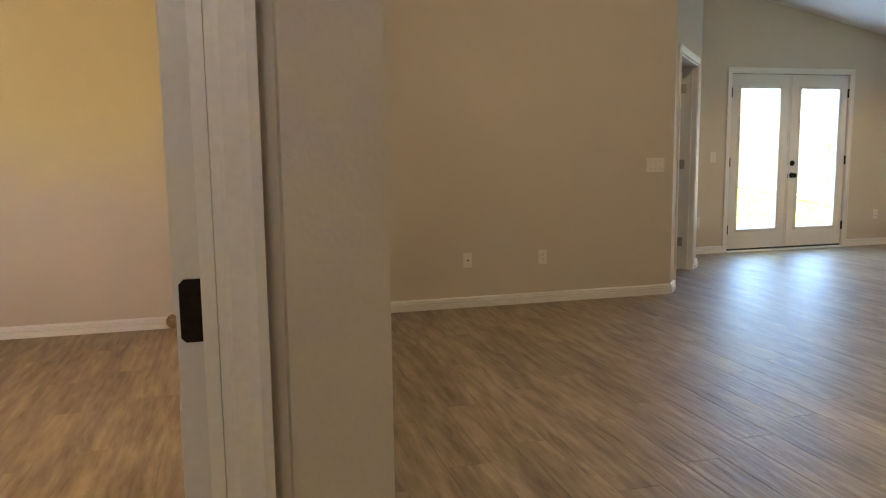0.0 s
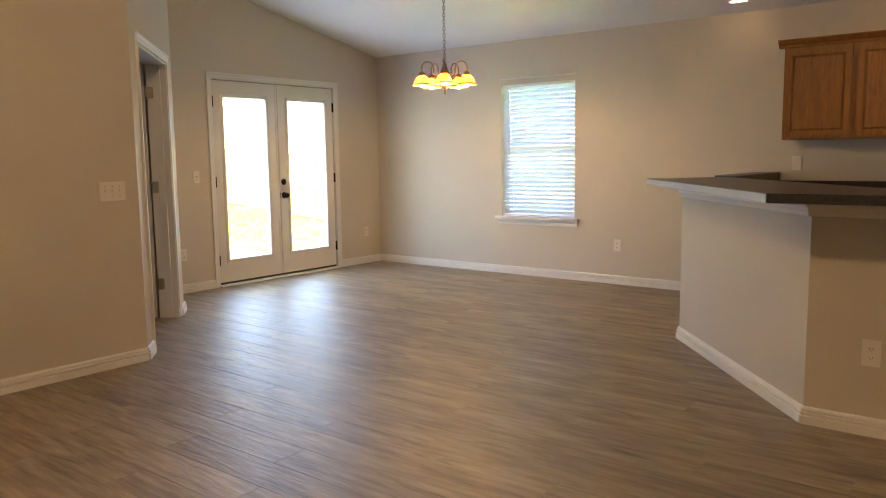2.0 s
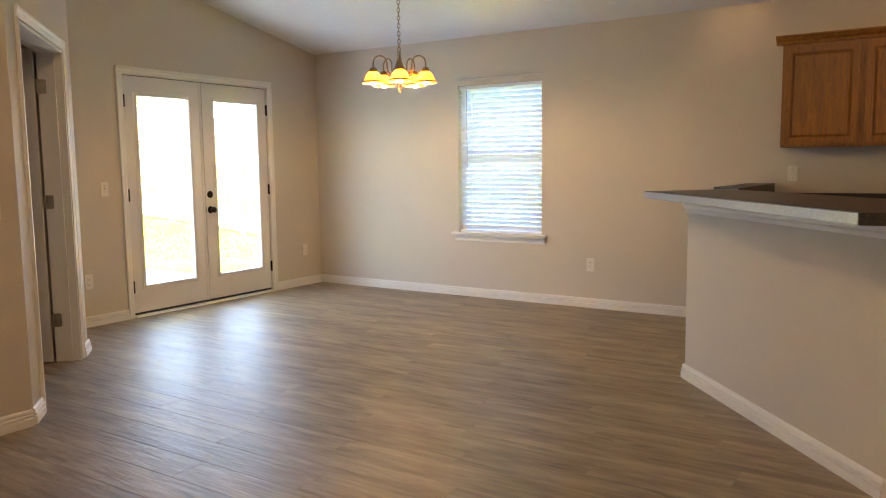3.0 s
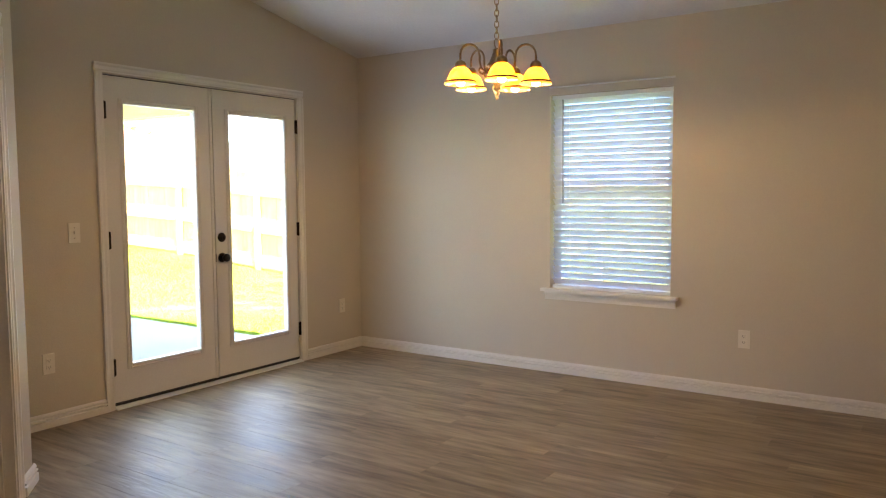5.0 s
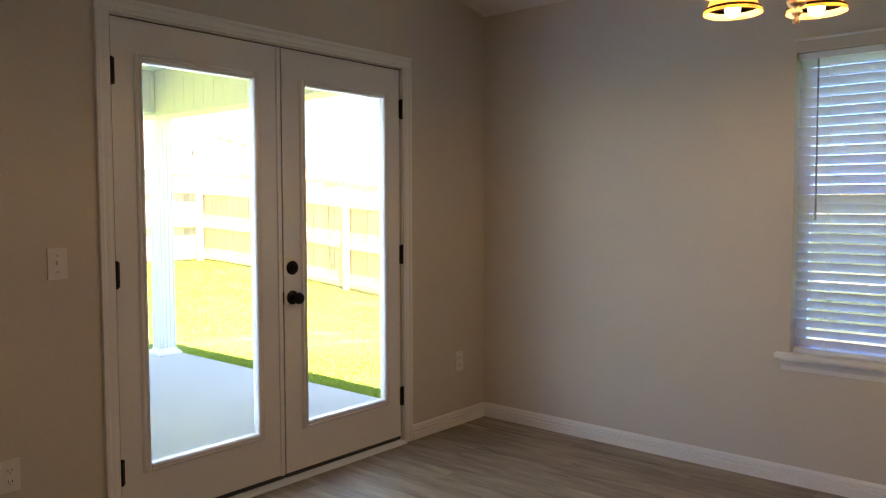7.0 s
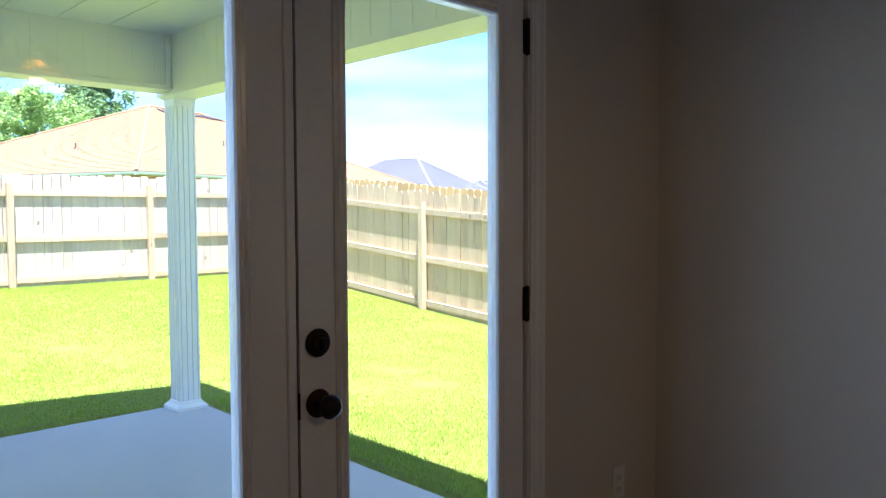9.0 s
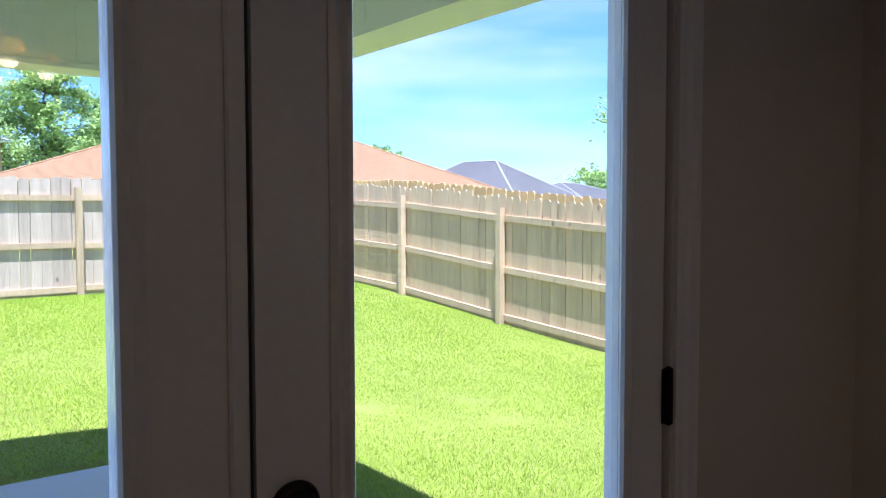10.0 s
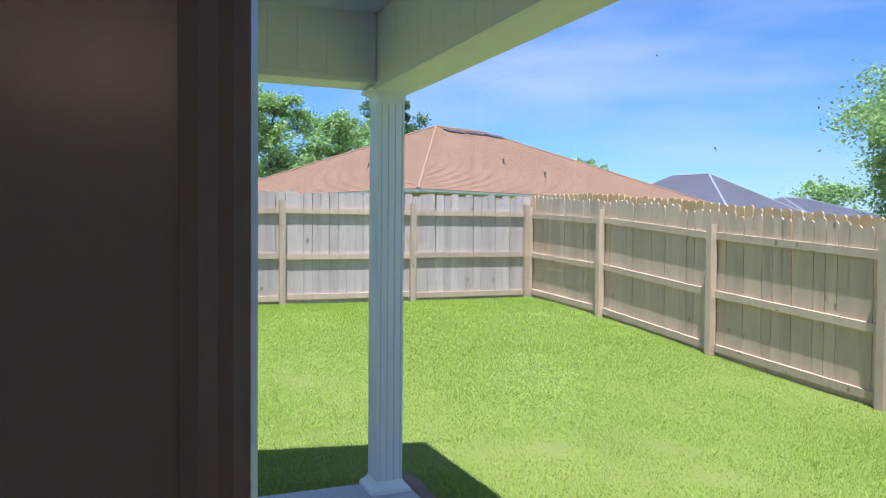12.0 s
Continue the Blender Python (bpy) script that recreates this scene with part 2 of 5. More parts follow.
def glow_mat(name, colour, strength, base=(0.9, 0.85, 0.7)):
    m, n, l, b = node_mat(name, base, 0.4)
    b.inputs["Emission Color"].default_value = (*colour, 1)
    b.inputs["Emission Strength"].default_value = strength
    return m


SHADE = glow_mat("amber_glass_lit", (1.0, 0.46, 0.03), 0.4 * LAMPS, (0.85, 0.65, 0.3))


def let_through(m, colour):
    """Adds light that passes from behind through a thin sheet."""
    n, l = m.node_tree.nodes, m.node_tree.links
    tl, ad = n.new("ShaderNodeBsdfTranslucent"), n.new("ShaderNodeAddShader")
    tl.inputs["Color"].default_value = (*colour, 1)
    l.new(n["Principled BSDF"].outputs[0], ad.inputs[0])
    l.new(tl.outputs[0], ad.inputs[1])
    l.new(ad.outputs[0], n["Material Output"].inputs["Surface"])


let_through(SHADE, (0.40, 0.30, 0.115))
let_through(SLATM, (0.08, 0.095, 0.12))
let_through(LEAF, (0.09, 0.13, 0.05))
let_through(LEAF_D, (0.05, 0.08, 0.03))
let_through(GRASS, (0.07, 0.10, 0.008))
BULB = glow_mat("bulb_lit", (1.0, 0.72, 0.35), 120.0 * LAMPS)
DOWNGLOW = glow_mat("downlight_lit", (1.0, 0.70, 0.32), 4.5 * LAMPS)


# ---- building helpers ----
def box(bm, x0, x1, y0, y1, z0, z1):
    vs = [bm.verts.new((x, y, z)) for z in (z0, z1) for x, y in ((x0, y0), (x1, y0), (x1, y1), (x0, y1))]
    for f in ((3, 2, 1, 0), (4, 5, 6, 7), (0, 1, 5, 4), (1, 2, 6, 5), (2, 3, 7, 6), (3, 0, 4, 7)):
        bm.faces.new([vs[i] for i in f])
    return vs


def prism(bm, outline, p, lift):
    """An outline of points, each turned by p() into a place, pulled out along lift."""
    a = [bm.verts.new(p(q)) for q in outline]
    b = [bm.verts.new(Vector(p(q)) + Vector(lift)) for q in outline]
    bm.faces.new(a[::-1])
    bm.faces.new(b)
    for i in range(len(a)):
        j = (i + 1) % len(a)
        bm.faces.new((a[i], a[j], b[j], b[i]))


def sweep(bm, p0, p1, profile, A, B):
    p0, p1, A, B = Vector(p0), Vector(p1), Vector(A), Vector(B)
    prism(bm, profile, lambda q: p0 + q[0] * A + q[1] * B, p1 - p0)


def lathe(bm, profile, centre=(0, 0, 0), seg=20, axis='Z'):
    rings = []
    for r, h in profile:
        ring = []
        for i in range(seg):
            a = 2 * math.pi * i / seg
            c, s = r * math.cos(a), r * math.sin(a)
            p = {'Z': (c, s, h), 'Y': (c, h, s), 'X': (h, c, s)}[axis]
            ring.append(bm.verts.new(Vector(p) + Vector(centre)))
        rings.append(ring)
    for a, b in zip(rings, rings[1:]):
        for i in range(seg):
            bm.faces.new((a[i], a[(i + 1) % seg], b[(i + 1) % seg], b[i]))
    for ring, flip in ((rings[0], True), (rings[-1], False)):
        if (ring[0].co - ring[seg // 2].co).length > 1e-5:
            bm.faces.new(ring[::-1] if flip else ring)
    return rings


def tube(bm, pts, radius, seg=8):
    pts = [Vector(p) for p in pts]
    radii = radius if isinstance(radius, (list, tuple)) else [radius] * len(pts)
    prev = None
    ref = Vector((0.31, 0.17, 0.93))
    for i, p in enumerate(pts):
        d = (pts[min(i + 1, len(pts) - 1)] - pts[max(i - 1, 0)]).normalized()
        u = d.cross(ref)
        if u.length < 0.05:
            u = d.cross(Vector((1, 0, 0)))
        u.normalize()
        v = d.cross(u)
        ring = [bm.verts.new(p + radii[i] * (math.cos(2 * math.pi * k / seg) * u + math.sin(2 * math.pi * k / seg) * v)) for k in range(seg)]
        if prev:
            for k in range(seg):
                bm.faces.new((prev[k], prev[(k + 1) % seg], ring[(k + 1) % seg], ring[k]))
        else:
            bm.faces.new(ring[::-1])
        prev = ring
    bm.faces.new(prev)


def mesh_of(name, bm, material, smooth=False, bevel=0.0):
    if bevel:
        bmesh.ops.bevel(bm, geom=[e for e in bm.edges if len(e.link_faces) == 2 and e.calc_face_angle(0) > 0.6], offset=bevel, segments=2, affect='EDGES', clamp_overlap=True)
    bmesh.ops.recalc_face_normals(bm, faces=bm.faces[:])
    me = bpy.data.meshes.new(name)
    bm.to_mesh(me)
    bm.free()
    me.materials.append(material)
    if smooth:
        for poly in me.polygons:
            poly.use_smooth = True
    return me


def part(name, bm, material, parent=None, label="", smooth=False, bevel=0.0):
    """Links a bmesh as one mesh object, under a thing whose place is taken off."""
    me = mesh_of(name, bm, material, smooth, bevel)
    ob = new(name, me)
    if parent is not None:
        base = parent.location + (parent.parent.location if parent.parent else Vector())
        me.transform(Matrix.Translation(-base))
        ob.parent = parent
    if label:
        tagged(ob, label)
    return ob


def piece(name, me, parent, m):
    ob = new(name, me)
    ob.parent = parent
    ob.matrix_local = m
    return ob


def thing(name, place, label, category, group="", kind=""):
    ob = new(name)
    ob.location = place
    ob.empty_display_size = 0.1
    return tagged(ob, label, category, group, kind)


def setting(name, bm, material, label, category, bevel=0.0):
    return tagged(part(name, bm, material, bevel=bevel), label, category, kind="structure")


B = bmesh.new

# ---- plan ----
RIGHT, BACK, MAIN = 7.95, 7.68, 5.70
RIDGE_X, LEFT, SOUTH = 4.1, 0.266, -1.6
DX0, DX1, DTOP = 5.598, 7.222, 2.056
WY0, WY1, WZ0, WZ1 = 4.985, 5.872, 0.60, 2.012
CA, CB = Vector((3.64, 5.71, 0)), Vector((4.70, 6.93, 0))
CU = (CB - CA).normalized()
CN = Vector((-CU.y, CU.x, 0))
CLEN = (CB - CA).length
SL, SR = 0.262, 1.362


def ceil(x):
    return 2.46 + 0.21 * (RIGHT - x) if x >= RIDGE_X else 2.46 + 0.21 * (RIGHT - RIDGE_X) - 0.21 * (RIDGE_X - x)


def gable(bm, x0, x1, z0, y0, y1):
    """A wall along x from y0 to y1 whose top follows the ceiling."""
    out = [(x0, z0), (x1, z0), (x1, ceil(x1) + 0.02)]
    if x0 < RIDGE_X < x1:
        out.append((RIDGE_X, ceil(RIDGE_X) + 0.02))
    out.append((x0, ceil(x0) + 0.02))
    prism(bm, out, lambda q: (q[0], y0, q[1]), (0, y1 - y0, 0))


# ---- structure: walls ----
bm = B()
gable(bm, 2.4, DX0, 0, BACK, BACK + 0.15)
gable(bm, DX0, DX1, DTOP, BACK, BACK + 0.15)
gable(bm, DX1, RIGHT + 0.15, 0, BACK, BACK + 0.15)
setting("wall_north", bm, WALL, "greige painted drywall back wall under the sloped ceiling", "wall")

bm = B()
box(bm, RIGHT, RIGHT + 0.15, SOUTH, WY0, 0, 2.48)
box(bm, RIGHT, RIGHT + 0.15, WY1, BACK, 0, 2.48)
box(bm, RIGHT, RIGHT + 0.15, WY0, WY1, 0, WZ0)
box(bm, RIGHT, RIGHT + 0.15, WY0, WY1, WZ1, 2.48)
setting("wall_east", bm, WALL, "greige painted drywall wall with one window", "wall")

bm = B()
gable(bm, -0.0, CA.x, 0, MAIN, MAIN + 0.12)
box(bm, -3.2, -0.0, MAIN, MAIN + 0.12, 0, 2.5)
setting("wall_main", bm, WALL, "long plain greige painted drywall wall", "wall", 0.012)

bm = B()
for s0, s1, z0 in ((0, SL, 0), (SL, SR, 2.045), (SR, CLEN, 0)):
    a, b = CA + s0 * CU, CA + s1 * CU
    prism(bm, [(s0, z0), (s1, z0), (s1, ceil(b.x) + 0.02), (s0, ceil(a.x) + 0.02)], lambda q: CA + q[0] * CU + Vector((0, 0, q[1])), 0.12 * CN)
setting("wall_diagonal", bm, WALL, "short angled greige wall with a doorway", "wall")
bm = B()
box(bm, CB.x - 0.06, CB.x + 0.005, CB.y + 0.03, BACK, 0, ceil(CB.x) + 0.02)
setting("wall_return", bm, WALL, "short greige return wall beside the doorway", "wall")
bm = B()
box(bm, 2.4, 2.52, MAIN + 0.12, BACK, 0, ceil(2.4) + 0.02)
setting("wall_hall", bm, WALL, "hall end wall behind the angled doorway", "wall")

bm = B()
box(bm, LEFT - 0.12, LEFT, 0.90, 1.0195, 0, 2.56)
box(bm, LEFT - 0.12, LEFT - 0.014, 1.02, MAIN, 0, 2.56)
setting("wall_partition", bm, WALL, "greige partition wall ending in a square corner", "wall", 0.003)
OX0, OX1 = -0.80, 0.069
bm = B()
box(bm, OX1, OX1 + 0.056, 0.955, 1.12, 0, 2.5)
box(bm, OX1 + 0.056, LEFT - 0.12, 0.962, 1.12, 0, 2.5)
box(bm, -3.2, OX0, 0.955, 1.12, 0, 2.5)
box(bm, OX0, OX1, 0.955, 1.12, 2.05, 2.5)
setting("wall_doorway", bm, WALL, "greige wall with the bedroom doorway", "wall")
bm = B()
for y0, y1, z0, z1 in ((0.955, 3.2, 0, 2.5), (4.0, MAIN + 0.12, 0, 2.5), (3.2, 4.0, 0, 0.9), (3.2, 4.0, 1.5, 2.5)):
    box(bm, -3.32, -3.2, y0, y1, z0, z1)
setting("wall_west", bm, WALL, "bedroom end wall with a plain window opening", "wall")
bm = B()
box(bm, -1.12, -1.0, SOUTH, 0.955, 0, 2.5)
setting("wall_foyer", bm, WALL, "foyer side wall", "wall")
bm = B()
gable(bm, -0.9, RIGHT + 0.15, 0, SOUTH - 0.12, SOUTH)
box(bm, -1.12, -0.9, SOUTH - 0.12, SOUTH, 0, 2.5)
setting("wall_south", bm, WALL, "plain wall that closes the room", "wall")

# ceilings
bm = B()
for x0, x1 in ((RIDGE_X, RIGHT), (LEFT - 0.12, RIDGE_X)):
    prism(bm, [(x0, ceil(x0)), (x1, ceil(x1)), (x1, ceil(x1) + 0.1), (x0, ceil(x0) + 0.1)], lambda q: (q[0], SOUTH, q[1]), (0, BACK - SOUTH, 0))
setting("ceiling", bm, CEIL, "white textured vaulted ceiling", "ceiling")
bm = B()
box(bm, -3.2, LEFT - 0.12, 1.12, MAIN, 2.45, 2.55)
box(bm, -1.0, LEFT - 0.12, SOUTH, 0.955, 2.45, 2.55)
setting("ceiling_bedroom", bm, CEIL, "flat white textured ceiling", "ceiling")

roof = thing("house_roof", (RIDGE_X, 5.0, ceil(RIDGE_X) + 0.1), "grey shingle gable roof over the house and porch", "roof", kind="structure")
RZ = ceil(RIDGE_X)
for outline in ([(RIDGE_X, RZ + 0.105), (RIGHT, 2.565), (8.24, 2.565), (8.24, 2.70), (RIGHT, 2.72), (RIDGE_X, RZ + 0.24)], [(-3.7, 2.66), (LEFT, 2.66), (RIDGE_X - 0.001, RZ + 0.105), (RIDGE_X - 0.001, RZ + 0.24), (LEFT, 2.80), (-3.7, 2.78)]):
    bm = B()
    prism(bm, outline, lambda q: (q[0], SOUTH - 0.5, q[1]), (0, 11.80 - SOUTH + 0.5, 0))
    part("roof_slope", bm, SHINGLE_G, roof)

# baseboards
BASE = [(0, 0), (0.019, 0), (0.019, 0.038), (0.009, 0.042), (0.009, 0.046), (0.017, 0.049), (0.017, 0.057), (0.0075, 0.060), (0.0075, 0.064), (0.012, 0.066), (0.010, 0.074), (0.005, 0.081), (0, 0.084)]


def baseboard(p0, p1, out):
    bm = B()
    sweep(bm, p0, p1, BASE, out, (0, 0, 1))
    return setting("baseboard", bm, TRIM, "white ridged painted baseboard", "baseboard")


baseboard((CB.x + 0.01, BACK, 0), (5.55, BACK, 0), (0, -1, 0))
baseboard((7.28, BACK, 0), (RIGHT, BACK, 0), (0, -1, 0))
baseboard((RIGHT, BACK - 0.016, 0), (RIGHT, 3.45, 0), (-1, 0, 0))
baseboard((-3.2, MAIN, 0), (LEFT - 0.12, MAIN, 0), (0, -1, 0))
baseboard((LEFT - 0.013, MAIN, 0), (CA.x - 0.005, MAIN, 0), (0, -1, 0))
baseboard(CA - 0.004 * CN + 0.0 * CU, CA - 0.004 * CN + (SL - 0.066) * CU, -CN)
baseboard(CA - 0.004 * CN + (SR + 0.066) * CU, CA - 0.004 * CN + (CLEN + 0.012) * CU, -CN)

# casings
CASING = [(0, 0), (0.057, 0), (0.057, 0.017), (0.045, 0.018), (0.034, 0.013), (0.016, 0.012), (0.010, 0.009), (0, 0.008)]


def casing(p, across, out, w0, w1, top, name, label):
    """Trim round an opening from w0 to w1 along across, up to top, proud along out."""
    across, out, p = Vector(across), Vector(out), Vector(p)
    up = Vector((0, 0, 1))
    t = thing(name, p + w0 * across, label, "door casing", kind="structure")
    bm = B()
    sweep(bm, p + w0 * across, p + w0 * across + top * up, CASING, -across, out)
    part("side_trim", bm, TRIM, t)
    bm = B()
    sweep(bm, p + w1 * across, p + w1 * across + top * up, CASING, across, out)
    part("side_trim", bm, TRIM, t)
    bm = B()
    sweep(bm, p + (w0 - 0.057) * across + top * up, p + (w1 + 0.057) * across + top * up, CASING, up, out)
    part("head_trim", bm, TRIM, t)
    return t


casing((0, BACK, 0), (1, 0, 0), (0, -1, 0), DX0 + 0.002, DX1 - 0.002, DTOP + 0.002, "trim", "white painted casing round the patio doors")
casing(CA, CU, -CN, SL, SR, 2.035, "trim", "white painted casing round the angled doorway")
casing((0, 0.955, 0), (1, 0, 0), (0, -1, 0), OX0, OX1 + 0.0, 2.04, "trim", "white painted casing round the bedroom doorway")


# ---- floor base and outside ground ----
bm = B()
box(bm, -3.3, RIGHT + 0.02, SOUTH - 0.02, BACK + 0.02, -0.12, -0.004)
floor = setting("floor", bm, SUBFLOOR, "grey-brown wood-look plank floor", "floor")


def ground_z(x, y):
    def ease(v):
        v = min(1.0, max(0.0, v))
        return v * v * (3 - 2 * v)
    a = -0.15 + 0.27 * ease((y - 12.0) / 7.4)
    slope = -0.042 * (1 - ease((y - 11.0) / 8.6))
    return a + slope * min(6.0, max(-2.0, x - 8.0)) + 0.012 * noise.noise((x * 0.6, y * 0.6, 0))


bm = B()
xs = [-900, -200, -60, -20] + [-8 + 0.75 * i for i in range(33)] + [30, 60, 200, 900]
ys = [-900, -200, -60, -12] + [-4 + 0.75 * i for i in range(33)] + [40, 60, 200, 900]
rows = [[bm.verts.new((x, y, ground_z(x, y) - (0.35 if -4 < x < 7.9 and -2 < y < 11.2 else 0))) for x in xs] for y in ys]
for r0, r1 in zip(rows, rows[1:]):
    for i in range(len(xs) - 1):
        bm.faces.new((r0[i], r0[i + 1], r1[i + 1], r1[i]))
setting("ground", bm, SOIL, "green lawn ground sloping to the fence", "ground")

# ---- patio doors ----
def slab(bm, x0, x1, z0, z1, y0, y1, gx0, gx1, gz0, gz1):
    """A door leaf with one tall opening through it."""
    box(bm, x0, gx0, y0, y1, z0, z1)
    box(bm, gx1, x1, y0, y1, z0, z1)
    box(bm, gx0, gx1, y0, y1, z0, gz0)
    box(bm, gx0, gx1, y0, y1, gz1, z1)


BEAD = [(0, 0), (0.034, 0), (0.034, 0.003), (0.026, 0.009), (0.018, 0.007), (0.012, 0.012), (0.004, 0.010), (0, 0.004)]
FACE = 7.692
GZ0, GZ1 = 0.268, 1.880


def hinge(x, z, parent, mat, h=0.1):
    bm = B()
    lathe(bm, [(0.0001, z - h / 2 - 0.006), (0.005, z - h / 2 - 0.003), (0.008, z - h / 2), (0.008, z + h / 2), (0.005, z + h / 2 + 0.003), (0.0001, z + h / 2 + 0.006)], (x, FACE - 0.007, 0), 10)
    box(bm, x - 0.014, x + 0.014, FACE - 0.004, FACE - 0.0015, z - h / 2, z + h / 2)
    return part("hinge", bm, mat, parent, "dark bronze hinge")


def patio_leaf(name, x0, x1, gx0, gx1, hinge_x, label):
    t = thing(name, ((x0 + x1) / 2, FACE, 0.03), label, "patio door", "pair of patio doors", "structure")
    bm = B()
    slab(bm, x0, x1, 0.038, 2.045, FACE, FACE + 0.030, gx0 - 0.012, gx1 + 0.012, GZ0 - 0.012, GZ1 + 0.012)
    part("door_leaf", bm, DOORP, t)
    a, b = gx0, gx1
    bm = B()
    up = (0, 0, 1)
    for y, out in ((FACE - 0.0005, (0, -1, 0)),):
        sweep(bm, (a, y, GZ0 - 0.034), (a, y, GZ1 + 0.034), BEAD, (-1, 0, 0), out)
        sweep(bm, (b, y, GZ0 - 0.034), (b, y, GZ1 + 0.034), BEAD, (1, 0, 0), out)
        sweep(bm, (a, y, GZ1), (b, y, GZ1), BEAD, up, out)
        sweep(bm, (a, y, GZ0), (b, y, GZ0), BEAD, (0, 0, -1), out)
    for u0, u1, w0, w1 in ((a - 0.012, a, GZ0 - 0.012, GZ1 + 0.012), (b, b + 0.012, GZ0 - 0.012, GZ1 + 0.012), (a, b, GZ0 - 0.012, GZ0), (a, b, GZ1, GZ1 + 0.012)):
        box(bm, u0, u1, FACE + 0.0005, FACE + 0.0295, w0, w1)
    part("glass_bead", bm, DOORP, t, "moulded white glazing frame")
    bm = B()
    box(bm, a - 0.004, b + 0.004, FACE + 0.012, FACE + 0.016, GZ0 - 0.004, GZ1 + 0.004)
    g = part("pane", bm, GLASS, t, "clear glass pane with a few specks")
    g.visible_shadow = False
    for z in (0.262, 1.048, 1.837):
        hinge(hinge_x, z, t, BRONZE)
    bm = B()
    box(bm, x0 + 0.002, x1 - 0.002, FACE + 0.002, FACE + 0.028, 0.018, 0.0375)
    part("door_sweep", bm, SLOT, t, "black rubber sweep")
    return t


left_leaf = patio_leaf("door_1", 5.612, 6.411, 5.738, 6.262, 5.611, "white patio door with a full glass pane, closed")
bm = B()
sweep(bm, (6.386, FACE - 0.0005, 0.036), (6.386, FACE - 0.0005, 2.046), [(0, 0), (0.0245, 0), (0.0245, 0.003), (0.021, 0.005), (0.004, 0.005), (0, 0.003)], (1, 0, 0), (0, -1, 0))
part("astragal", bm, DOORP, left_leaf)
right_leaf = patio_leaf("door_2", 6.420, 7.208, 6.554, 7.083, 7.217, "white patio door with a full glass pane, knob and deadbolt, closed")


def knob(z, name, lever):
    bm = B()
    lathe(bm, [(0.0001, 0), (0.033, 0), (0.034, -0.004), (0.031, -0.009), (0.026, -0.012), (0.0001, -0.012)], (6.468, FACE - 0.001, z), 24, 'Y')
    if lever:
        lathe(bm, [(0.011, -0.010), (0.011, -0.030), (0.017, -0.034), (0.026, -0.042), (0.029, -0.052), (0.026, -0.062), (0.016, -0.068), (0.0001, -0.069)], (6.468, FACE, z), 24, 'Y')
    else:
        lathe(bm, [(0.024, -0.010), (0.024, -0.018), (0.020, -0.021), (0.0001, -0.021)], (6.468, FACE, z), 24, 'Y')
        box(bm, 6.463, 6.473, FACE - 0.034, FACE - 0.020, z - 0.014, z + 0.014)
    return part(name, bm, BRONZE, right_leaf, "dark bronze", True)


knob(0.880, "door_knob", True)
knob(1.022, "deadbolt", False)
bm = B()
box(bm, 6.4125, 6.4205, FACE - 0.001, FACE + 0.02, 0.85, 0.91)
part("latch_plate", bm, BRONZE, right_leaf)
SPECKS = [(6.917, 1.4795), (6.917, 1.4765), (6.917, 1.4705), (6.9173, 1.4655), (6.9185, 1.463), (6.9187, 1.460), (6.9207, 1.457), (6.933, 1.4775), (6.8315, 1.440), (6.8325, 1.4385), (6.7865, 1.492), (6.96, 1.27), (7.0, 1.33)]
bm = B()
for i, (x, z) in enumerate(SPECKS):
    lathe(bm, [(0.0001, FACE + 0.0112), (0.0004 + 0.0002 * (i % 3), FACE + 0.0114), (0.0001, FACE + 0.0116)], (x, 0, z), 6, 'Y')
part("dirt_specks", bm, DIRT, right_leaf, "small dark dirt specks on the glass")
# frame and threshold
bm = B()
box(bm, DX0 + 0.0005, 5.604, BACK + 0.001, BACK + 0.149, 0, DTOP)
box(bm, 7.216, DX1 - 0.0005, BACK + 0.001, BACK + 0.149, 0, DTOP)
box(bm, 5.604, 7.216, BACK + 0.001, BACK + 0.149, 2.051, DTOP - 0.0005)
box(bm, 5.604, 7.216, FACE + 0.046, FACE + 0.06, 2.03, 2.0505)
setting("door_frame", bm, TRIM, "white painted patio door frame", "door frame")
ws = thing("weatherstrip", (6.416, FACE + 0.01, 0.02), "black rubber weatherstrip round the patio doors", "weatherstrip", kind="structure")
for u0, u1, w0, w1 in ((5.6045, 5.6115, 0.02, 2.046), (7.2085, 7.2155, 0.02, 2.046), (6.4115, 6.4195, 0.02, 2.046), (5.6045, 7.2155, 2.0465, 2.0505)):
    bm = B()
    box(bm, u0, u1, FACE + 0.008, FACE + 0.03, w0, w1)
    part("strip", bm, SLOT, ws)
bm = B()
prism(bm, [(BACK - 0.03, 0.0005), (BACK + 0.2, 0.0005), (BACK + 0.2, 0.012), (BACK + 0.05, 0.016), (BACK, 0.013), (BACK - 0.03, 0.006)], lambda q: (5.604, q[0], q[1]), (1.612, 0, 0))
setting("threshold", bm, VINYL, "pale metal door threshold", "threshold")

# ---- window with blind ----
win = thing("window_1", (RIGHT, (WY0 + WY1) / 2, WZ0), "white single-hung vinyl window behind a lowered blind", "window", kind="structure")
bm = B()
for y0, y1, z0, z1 in ((WY0 + 0.001, WY0 + 0.05, WZ0 + 0.001, WZ1 - 0.001), (WY1 - 0.05, WY1 - 0.001, WZ0 + 0.001, WZ1 - 0.001), (WY0 + 0.05, WY1 - 0.05, WZ0 + 0.001, WZ0 + 0.05), (WY0 + 0.05, WY1 - 0.05, WZ1 - 0.05, WZ1 - 0.001)):
    box(bm, RIGHT + 0.085, RIGHT + 0.14, y0, y1, z0, z1)
part("window_frame", bm, VINYL, win)
bm = B()
